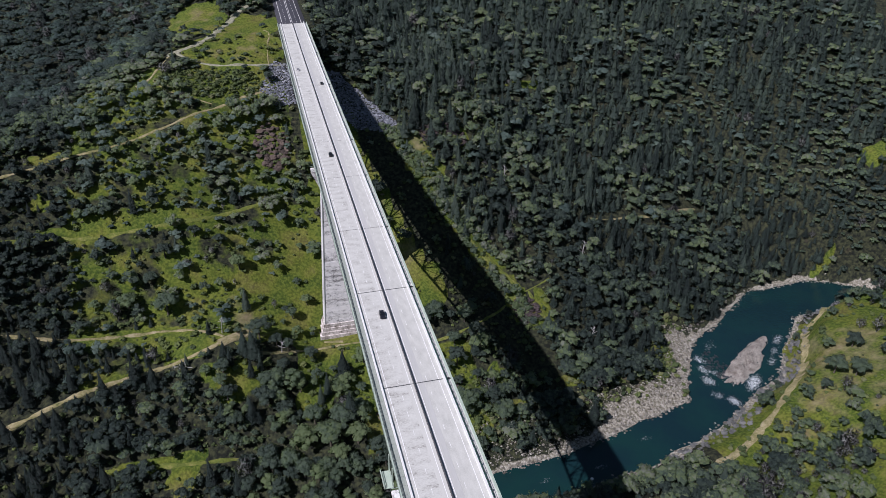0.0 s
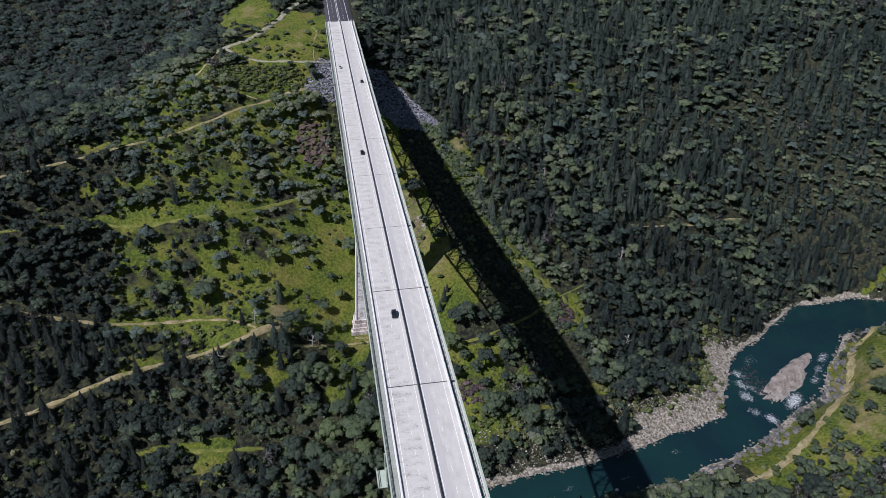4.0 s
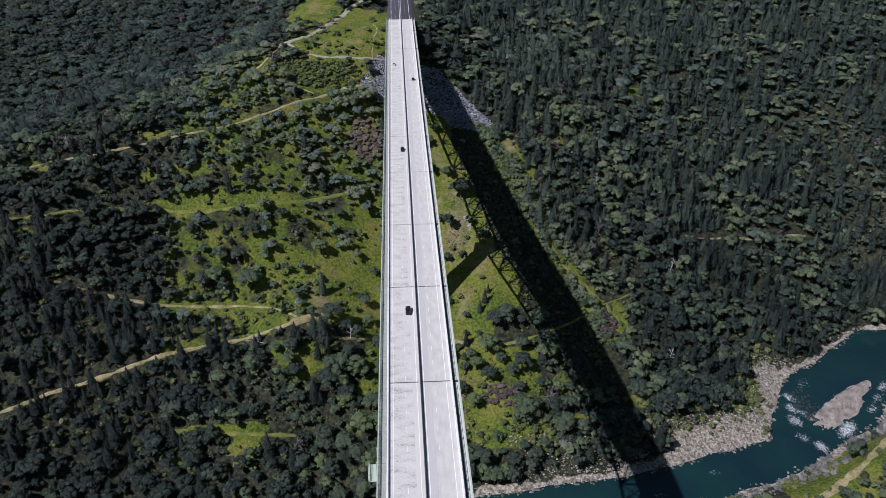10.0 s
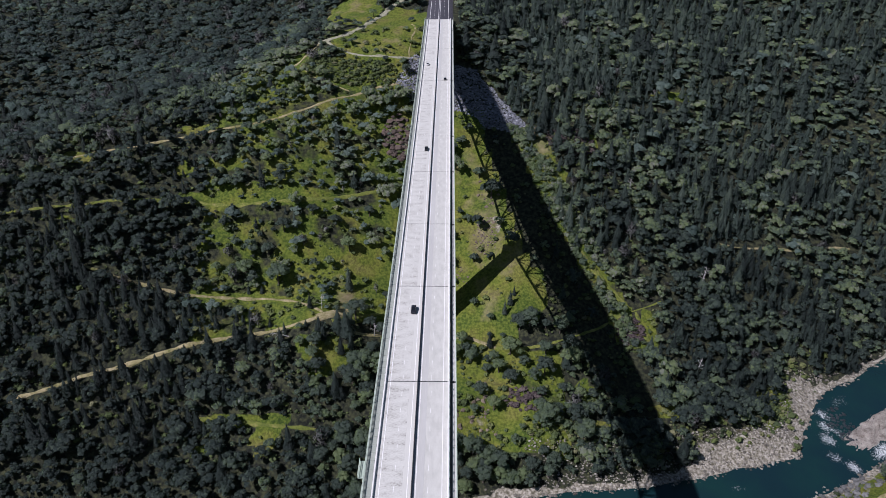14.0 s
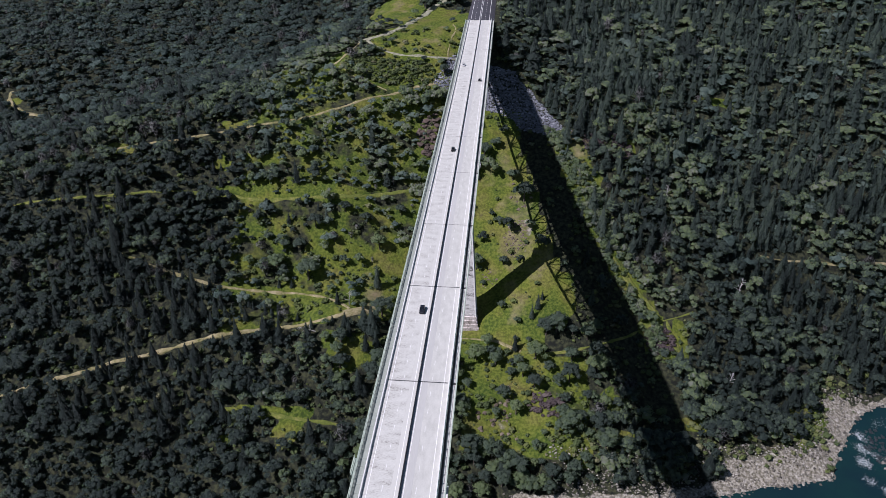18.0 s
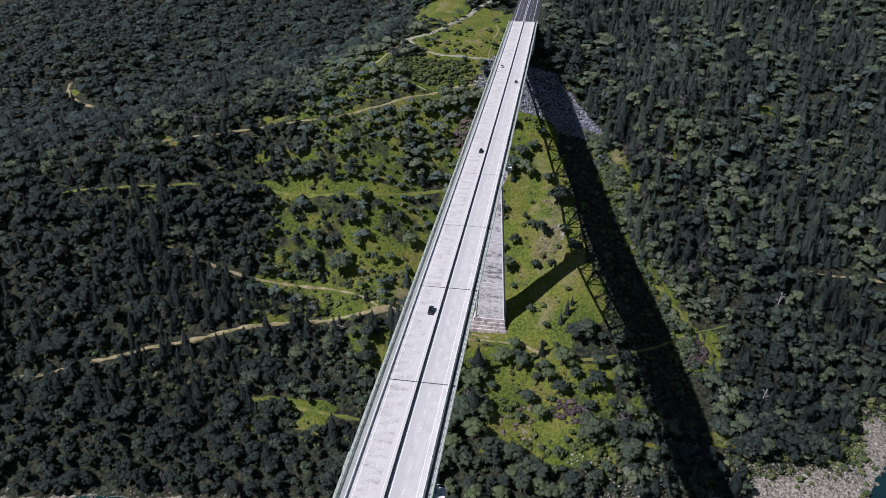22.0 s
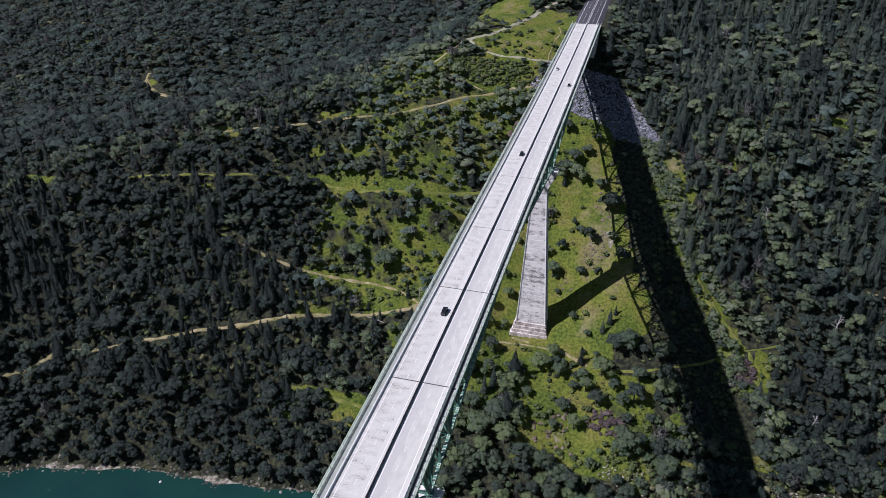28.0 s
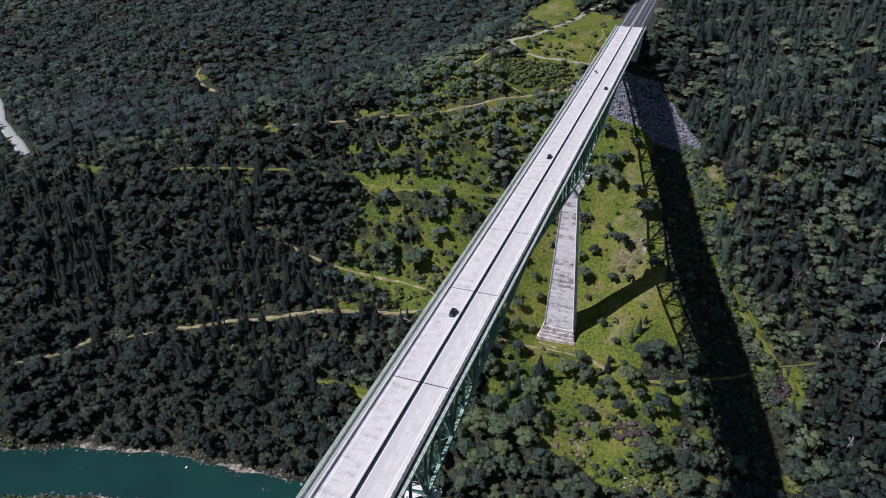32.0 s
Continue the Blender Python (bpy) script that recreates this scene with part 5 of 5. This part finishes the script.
def single_tree(kind, shape, height, width, material, seed):
    t = empty(kind + "_tree")
    v, f = trunk_verts(0.75 if kind == "oak" else 0.95, 0.03 if kind == "oak" else 0.014)
    raw("trunk", np.array(v) * (height if kind == "oak" else height), f, BARK, t)
    crown = shape[:, :3].copy()
    crown[:, :2] *= width
    crown[:, 2] *= height
    raw("crown", crown, np.arange(len(crown)).reshape(-1, 3), material, t, normals=soft_normals(shape))
    label = "rounded evergreen oak with an uneven leafy crown" if kind == "oak" else "dark narrow conifer with drooping sprays"
    return tagged(t, label, "tree", "single oaks" if kind == "oak" else "single conifers")


kinds = [single_tree("oak", oak(500 + i, 520, 13 + i, 0.034), 9.6, 9.8, LEAF_ONE, i) for i in range(6)] + [single_tree("conifer", conifer(600 + i, 520, 8, 0.022), 15.0, 18.5, NEEDLE_ONE, i) for i in range(3)]
used = set()
for w in np.nonzero(single)[0]:
    k = (6 + pick[w] % 3) if is_fir[w] else pick[w] % 6
    at = Matrix.LocRotScale((tx[w], ty[w], tz[w] - 0.3), Euler((0, 0, turn[w])), (size[w] / kinds[k].scale[0],) * 3)
    if k in used:
        copy_thing(kinds[k], at)
    else:
        used.add(k)
        kinds[k].matrix_basis = at
for q, (x, y, w) in enumerate(OAKS_PIER + OAKS_WEST + OAKS_BANK + FIRS_ALONE):
    fir = q >= len(OAKS_PIER + OAKS_WEST + OAKS_BANK)
    k = 6 + q % 3 if fir else q % 6
    grow = w / 15.0 if fir else w / 9.0
    at = Matrix.LocRotScale((x, y, float(ground_z(np.array([x]), np.array([y]))[0]) - 0.3), Euler((0, 0, q * 1.7)), (grow * (0.66 if fir else 1), grow * (0.66 if fir else 1), grow * (1 if fir else 0.9)))
    copy_thing(kinds[k], at)
for k, ob in enumerate(kinds):
    if k not in used:
        for o in (*ob.children_recursive, ob):
            bpy.data.objects.remove(o)


# ---- dead trees ----
def dead_tree(x, y, height, lean, seed):
    r = np.random.default_rng(seed)
    t = empty("dead_tree", x, y, float(ground_z(np.array([x]), np.array([y]))[0]) - 0.2)
    t.rotation_euler = (lean, 0, r.uniform(0, 6.28))
    v, f = trunk_verts(height, 0.3)
    raw("trunk", np.array(v), f, DEAD, t)
    for k in range(14):
        a, h = k * 2.4 + r.uniform(-0.4, 0.4), height * r.uniform(0.3, 0.95)
        reach = height * 0.3 * (1.15 - h / height) + 0.6
        bm = bmesh.new()
        beam(bm, (0, 0, h), (reach * math.cos(a), reach * math.sin(a), h + reach * r.uniform(0.1, 0.8)), 0.14, 0.14)
        part("branch", bm, DEAD, t)
    return tagged(t, "bleached dead tree with bare grey branches", "tree", "dead trees")


DEAD = mat("bleached_wood", [(0.3, (0.3, 0.29, 0.28)), (0.7, (0.5, 0.49, 0.47))], 1.0, 0.9, 0.3)
for i, (x, y, h, lean) in enumerate(((197, 33, 22, 0.1), (-97, -38, 12, 1.2), (-42, -26, 11, 0.1), (183, -25, 13, 0.15), (150, 92, 14, 0.05), (-78, -16, 12, 0.08))):
    dead_tree(x, y, h, lean, 950 + i)


# ---- scrub ----
def scatter(name, x, y, shapes, w, h, material, label, category, seed, sink=0.2, tints=None):
    r = np.random.default_rng(seed)
    z = ground_z(x, y)
    k = r.integers(0, len(shapes), len(x))
    sc = 0.45 + 1.5 * r.random(len(x)) ** 2
    ang = r.uniform(0, 6.28, len(x))
    tn = np.clip(r.normal(0.45, 0.22, len(x)), 0, 1) if tints is None else tints
    vs, ts = [], []
    for i, shape in enumerate(shapes):
        q = np.nonzero(k == i)[0]
        c, s = np.cos(ang[q])[:, None], np.sin(ang[q])[:, None]
        px = (shape[None, :, 0] * c - shape[None, :, 1] * s) * (w * sc[q])[:, None] + x[q][:, None]
        py = (shape[None, :, 0] * s + shape[None, :, 1] * c) * (w * sc[q])[:, None] + y[q][:, None]
        pz = shape[None, :, 2] * (h * sc[q])[:, None] + z[q][:, None] - sink
        vs.append(np.stack([px, py, pz], -1).reshape(-1, 3))
        ts.append(np.repeat(tn[q], len(shape)))
    vs = np.concatenate(vs)
    ob = raw(name, vs, np.arange(len(vs)).reshape(-1, 3), material, values={"tint": np.concatenate(ts)})
    return tagged(ob, label, category, kind="stuff")


def bush(seed):
    r = np.random.default_rng(seed)
    v = lump(r, np.array([0, 0, 0.4]), 0.5, 0.35)
    for _ in range(16):
        d = r.normal(0, 1, 3)
        d[2] = abs(d[2])
        d /= np.linalg.norm(d)
        v += tri_at(r, np.array([0, 0, 0.4]) + d * 0.52, d, 0.2, 0.5)
    return np.array(v)


def stone_shape(seed):
    r = np.random.default_rng(seed)
    return np.array(lump(r, np.array([0, 0, 0.25]), 0.5, 0.32, 0.7, -0.4))


BUSHES = [bush(700 + i) for i in range(6)]
STONES = [stone_shape(800 + i) for i in range(8)]
r = np.random.default_rng(21)
bx, by = r.uniform(-300, 160, 16000), r.uniform(-100, 220, 16000)
ok = (r.random(16000) < 0.3 + 0.3 * ripple(bx, by, 16, 3)) & (river_gap(bx, by) > 12) & (np.hypot((bx + 1) * 0.9, by - 2) > 19) & ~((np.abs(bx) < 15) & (by > 180)) & ~riprap_here(bx, by) & ((np.hypot((bx + 34) / 26, (by - 34) / 38) > 1) | (r.random(16000) < 0.2)) & ((bx < 3) | (bx > 75) | (by < -25) | (by > 130) | (r.random(16000) < 0.22))
ok &= ~((by > 165) & (bx < -15) & (r.random(16000) < 0.15))
track_line = np.concatenate([np.array([v.co[:2] for v in o.data.vertices]).reshape(6, -1, 2)[2:4, ::2].mean(0) for o in TRACKS])
bx, by = bx[ok], by[ok]
clear = ~((bx > 5) & (bx < 52) & (by > -11 + 0.71 * bx) & (by < 12 + 0.5 * bx))
for i in range(len(track_line)):
    clear &= np.hypot(bx - track_line[i, 0], by - track_line[i, 1]) > 3.2
bx, by = bx[clear], by[clear]
scatter("hillside_scrub", bx, by, BUSHES, 2.6, 2.0, BUSH, "low green scrub dotted over the grass", "scrub", 22)
sx, sy = r.uniform(230, 480, 3000), r.uniform(-200, 20, 3000)
ok = (r.random(3000) < (0.4 + 0.3 * ripple(sx, sy, 20, 4)) * np.where(np.hypot((sx - 345) / 50, (sy + 80) / 42) < 1, 0.12, 0.6)) & (river_gap(sx, sy) > 3)
scatter("south_bank_scrub", sx[ok], sy[ok], BUSHES, 3.0, 2.2, BUSH, "patchy grey green scrub on the south bank", "scrub", 23)

gx2, gy2 = r.uniform(190, 420, 5000), r.uniform(-150, 10, 5000)
gg = river_gap(gx2, gy2)
ok = (gg > 2) & (gg < 15) & (gy2 < np.interp(gx2, [q[0] for q in RIVER], [q[1] for q in RIVER])) & (r.random(5000) < 0.55)
scatter("grey_bank_brush", gx2[ok], gy2[ok], BUSHES, 2.6, 1.9, TWIG, "leafless grey brush along the south bank", "brush", 25)
wx, wy = r.uniform(-420, -120, 2600), r.uniform(-250, -165, 2600)
ok = (river_gap(wx, wy) > 5) & (r.random(2600) < 0.6)
scatter("near_bank_scrub", wx[ok], wy[ok], BUSHES, 3.2, 2.6, BUSH, "grey leafless scrub on the near river bank", "scrub", 24)
for cx, cy, a0, b0, count in ((106, 122, 20, 11, 420), (137, -4, 11, 9, 170), (60, -60, 14, 9, 80)):
    a, d = r.uniform(0, 6.28, count), np.sqrt(r.random(count))
    scatter("brown_brush", cx + a0 * d * np.cos(a), cy + b0 * d * np.sin(a), BUSHES, 2.6, 1.4, BRUSH, "patch of purple brown leafless brush", "brush", int(cx))

a, d = r.uniform(0, 6.28, 520), np.sqrt(r.random(520))
scatter("meadow_brush", -72 + 40 * d * np.cos(a), 162 + 13 * d * np.sin(a), BUSHES, 2.6, 1.7, BUSH, "dense low olive shrubs below the meadow path", "scrub", 26)
vx, vy = r.uniform(20, 140, 9000), r.uniform(-15, 135, 9000)
vl = vx + 0.727 * ground_z(vx, vy)
ok = (vl > 12) & (vl < 28 + 8 * ripple(vx, vy, 15, 5)) & (r.random(9000) < 0.5)
for p in track_line[(track_line[:, 0] > 30) & (track_line[:, 0] < 170)]:
    ok &= np.hypot(vx - p[0], vy - p[1]) > 3.5
scatter("verge_shrubs", vx[ok], vy[ok], BUSHES, 3.2, 3.0, LEAF, "yellow green shrubs along the edge of the east wood", "scrub", 27, tints=np.clip(r.normal(0.74, 0.2, int(ok.sum())), 0, 1))

# ---- stones ----
rx, ry = r.uniform(-45, 95, 30000), r.uniform(118, 196, 30000)
ok = riprap_here(rx, ry)
rx, ry = rx[ok][:9500], ry[ok][:9500]
scatter("riprap", rx, ry, STONES, 1.25, 1.2, SHARD, "slope of broken blue grey riprap stone", "riprap", 31, sink=0.5)
kx = r.uniform(-420, 480, 120000)
ky = r.uniform(-210, 60, 120000)
kg = river_gap(kx, ky) + 3.0 * ripple(kx, ky, 22, 1.7) + 1.2 * ripple(kx, ky, 7, 4.0)
south = ky < np.interp(kx, [q[0] for q in RIVER], [q[1] for q in RIVER])
wide = np.where(south & (kx > 0), 3.5, np.where((kx > 60) & (kx < 300), 16, 9))
ok = (kg > -1.5) & (kg < wide) & (r.random(120000) < 0.75 * np.exp(-np.maximum(kg, 0) / (wide * 0.6)))
kx, ky = kx[ok][:8000], ky[ok][:8000]
scatter("bank_stones", kx, ky, STONES, 1.35, 1.1, BOULDER, "pale and dark boulders along the river edge", "river stones", 32, sink=0.4, tints=np.clip(r.normal(0.45, 0.22, len(kx)) - 0.18 * (kx < 20), 0, 1))
ux, uy = r.uniform(60, 300, 40000), r.uniform(-125, 0, 40000)
ug = river_gap(ux, uy) + 3.0 * ripple(ux, uy, 22, 1.7)
ok = (ug > 1) & (ug < 26) & (uy > np.interp(ux, [q[0] for q in RIVER], [q[1] for q in RIVER])) & (r.random(40000) < 0.75)
ux, uy = ux[ok][:4500], uy[ok][:4500]
scatter("bar_cobbles", ux, uy, STONES, 0.9, 0.7, BOULDER, "tan and grey cobbles on the gravel bar", "cobbles", 33, sink=0.2, tints=np.clip(r.normal(0.6, 0.22, len(ux)), 0, 1))
ux, uy = r.uniform(60, 300, 9000), r.uniform(-125, 20, 9000)
ug = river_gap(ux, uy)
ok = (ug > 11) & (ug < 36) & (uy > np.interp(ux, [q[0] for q in RIVER], [q[1] for q in RIVER])) & (r.random(9000) < 0.42 * smooth(8, 26, ug))
scatter("bar_willows", ux[ok], uy[ok], BUSHES, 2.4, 2.2, BUSH, "tan and green willow scrub behind the gravel bar", "scrub", 34, tints=np.clip(r.normal(0.6, 0.25, int(ok.sum())), 0, 1))
for name, cx, cy, rr, count, w, label in (("rock_outcrop", -31, 118, 13, 260, 3.6, "brown broken rock outcrop beside the bridge"), ("rock_outcrop", 36, 49, 9, 260, 1.5, "tan jagged rock outcrop under the bridge"), ("rock_outcrop", 17, 27, 6, 90, 1.2, "tan rock ledges above the pier shadow"),
                                          ("rock_outcrop", 38, 82, 10, 45, 1.9, "grey rocks in grass below the riprap"), ("rock_outcrop", 28, -68, 16, 110, 2.2, "scattered grey rocks in a gully")):
    a, d = r.uniform(0, 6.28, count), rr * np.sqrt(r.random(count))
    scatter(name, cx + d * np.cos(a), cy + 1.3 * d * np.sin(a), STONES, w, w * 0.8, CLIFF if cx < 0 else TAN_ROCK, label, "rocks", int(cx * 3 + 400), sink=0.7 + 0.12 * w, tints=np.clip(r.normal(0.3, 0.15, count), 0, 1))

# rock island in the rapids
ISLAND = mat("island_rock", [(0.32, (0.08, 0.062, 0.052)), (0.45, (0.2, 0.178, 0.155)), (0.58, (0.29, 0.268, 0.235)), (0.72, (0.38, 0.355, 0.32))], 0.2, 0.95, 0.5, fine=6, stretch=(1, 1, 1))


def island(x, y, ang, length, width, height, seed):
    rr = np.random.default_rng(seed)
    nu, nv = 56, 20
    v = []
    for j in range(nv):
        q = j / (nv - 1)
        for i in range(nu):
            a = 2 * math.pi * i / nu
            rad = (1 - q) * (1 + 0.12 * math.sin(3 * a + 1) + 0.08 * math.sin(5 * a + 2) + 0.05 * math.sin(11 * a))
            px, py = rad * length / 2 * math.copysign(abs(math.cos(a)) ** 1.15, math.cos(a)), rad * width / 2 * math.sin(a)
            hz = height * (1 - (1 - q) ** 2.2) * (0.75 + 0.25 * math.sin(px * 0.35) * math.cos(py * 0.5)) + rr.uniform(-0.55, 0.55) * (0 if j == 0 else 1) + 0.5 * abs(math.sin(0.55 * px - 0.9 * py))
            v.append((px, py, hz - 1.2))
    f = [(j * nu + i, j * nu + (i + 1) % nu, (j + 1) * nu + (i + 1) % nu, (j + 1) * nu + i) for j in range(nv - 1) for i in range(nu)]
    ob = raw("rock_island", v, f, ISLAND)
    ob.matrix_world = Matrix.Translation((x, y, WATER_Z)) @ Matrix.Rotation(ang, 4, "Z")
    return tagged(ob, "bare grey rock island in the river rapids", "rock")


island(307, -48.5, math.atan2(48, 68), 86, 22, 4.2, 5)
a, d = r.uniform(0, 6.28, 90), np.sqrt(r.random(90))
qx, qy = 281 + 9 * d * np.cos(a), -46 + 18 * d * np.sin(a)
vs = []
for i in range(90):
    w = r.uniform(1.0, 3.0)
    vs.append(STONES[i % 8] * (w, w, w * 0.7) + (qx[i], qy[i], WATER_Z - 0.25))
vs = np.concatenate(vs)
tagged(raw("rapids_rocks", vs, np.arange(len(vs)).reshape(-1, 3), WETROCK, values={"tint": np.full(len(vs), 0.4)}), "dark wet rocks breaking the river rapids", "rocks", kind="stuff")
for x, y, s in ((-210, -152, 2.0), (140, -128, 2.4)):
    shape = stone_shape(int(900 + x)) * s
    ob = raw("river_boulder", shape, np.arange(len(shape)).reshape(-1, 3), BARRIER)
    ob.location = (x, y, WATER_Z - 0.3)
    tagged(ob, "pale boulder standing in the river", "boulder")


# ---- cars on the bridge ----
def paint(name, c, rough=0.3, metal=0.3):
    m = bpy.data.materials.new(name)
    m.use_nodes = True
    b = m.node_tree.nodes["Principled BSDF"]
    b.inputs["Base Color"].default_value = (*c, 1)
    b.inputs["Roughness"].default_value = rough
    b.inputs["Metallic"].default_value = metal
    return m


GLASS = paint("car_glass", (0.01, 0.012, 0.015), 0.08, 0.0)
TYRE = paint("tyre_rubber", (0.015, 0.015, 0.015), 0.9, 0.0)
RIM = paint("wheel_metal", (0.4, 0.4, 0.42), 0.35, 0.9)
LAMP = paint("lamp_glass", (0.6, 0.6, 0.58), 0.15, 0.0)


def shell(bm, rings):
    """Rings of (y, z0, z1, half width) from back to front."""
    prev = None
    for y, z0, z1, w in rings:
        ring = [bm.verts.new(p) for p in ((-w, y, z0), (w, y, z0), (w * 0.96, y, z0 + (z1 - z0) * 0.7), (w * 0.82, y, z1), (-w * 0.82, y, z1), (-w * 0.96, y, z0 + (z1 - z0) * 0.7))]
        if prev:
            for i in range(6):
                bm.faces.new((prev[i], prev[(i + 1) % 6], ring[(i + 1) % 6], ring[i]))
        else:
            bm.faces.new(ring)
        prev = ring
    bm.faces.new(prev[::-1])
    bmesh.ops.recalc_face_normals(bm, faces=bm.faces)


def car(x, y, colour, label, heading=1, tall=1.0):
    c = empty("car")
    body = paint("car_paint", colour)
    bm = bmesh.new()
    shell(bm, [(-2.25, 0.45, 0.85, 0.8), (-2.1, 0.3, 1.0 * tall, 0.9), (-1.0, 0.28, 1.02 * tall, 0.93), (0.9, 0.28, 1.0 * tall, 0.93), (1.9, 0.3, 0.86 * tall, 0.9), (2.25, 0.42, 0.7, 0.78)])
    part("body", bm, body, c)
    bm = bmesh.new()
    shell(bm, [(-1.85, 0.98 * tall, 1.02 * tall, 0.8), (-1.3, 0.98 * tall, 1.46 * tall, 0.78), (0.1, 0.98 * tall, 1.5 * tall, 0.78), (1.05, 0.96 * tall, 1.0 * tall, 0.82)])
    cabin = part("cabin", bm, GLASS, c, "dark glass cabin")
    bm = bmesh.new()
    box(bm, -0.62, 0.62, -1.25, 0.05, 1.44 * tall, 1.53 * tall)
    part("roof", bm, body, cabin)
    for wx in (-0.84, 0.84):
        for wy in (-1.4, 1.4):
            bm = bmesh.new()
            bmesh.ops.create_cone(bm, cap_ends=True, segments=18, radius1=0.33, radius2=0.33, depth=0.22, matrix=Matrix.Translation((wx, wy, 0.33)) @ Matrix.Rotation(math.pi / 2, 4, "Y"))
            w = part("wheel", bm, TYRE, c)
            bm = bmesh.new()
            bmesh.ops.create_cone(bm, cap_ends=True, segments=12, radius1=0.2, radius2=0.2, depth=0.25, matrix=Matrix.Translation((wx, wy, 0.33)) @ Matrix.Rotation(math.pi / 2, 4, "Y"))
            part("rim", bm, RIM, w)
    for lx in (-0.6, 0.6):
        bm = bmesh.new()
        box(bm, lx - 0.16, lx + 0.16, 2.1, 2.2, 0.58, 0.7)
        part("headlight", bm, LAMP, c)
    c.matrix_world = Matrix.Translation((x, y, deck_z(y) + 0.012)) @ Matrix.Rotation(0 if heading > 0 else math.pi, 4, "Z")
    return tagged(c, label, "car", "cars on the bridge")


car(-3.6, -212, (0.02, 0.022, 0.03), "dark blue black car driving on the bridge deck", -1, 1.12)
car(-3.5, -62, (0.02, 0.02, 0.022), "black car on the bridge deck", -1)
car(-7.2, 96, (0.7, 0.7, 0.7), "white car on the bridge deck", -1)
car(5.6, 62, (0.03, 0.03, 0.035), "dark grey car on the bridge deck", 1)
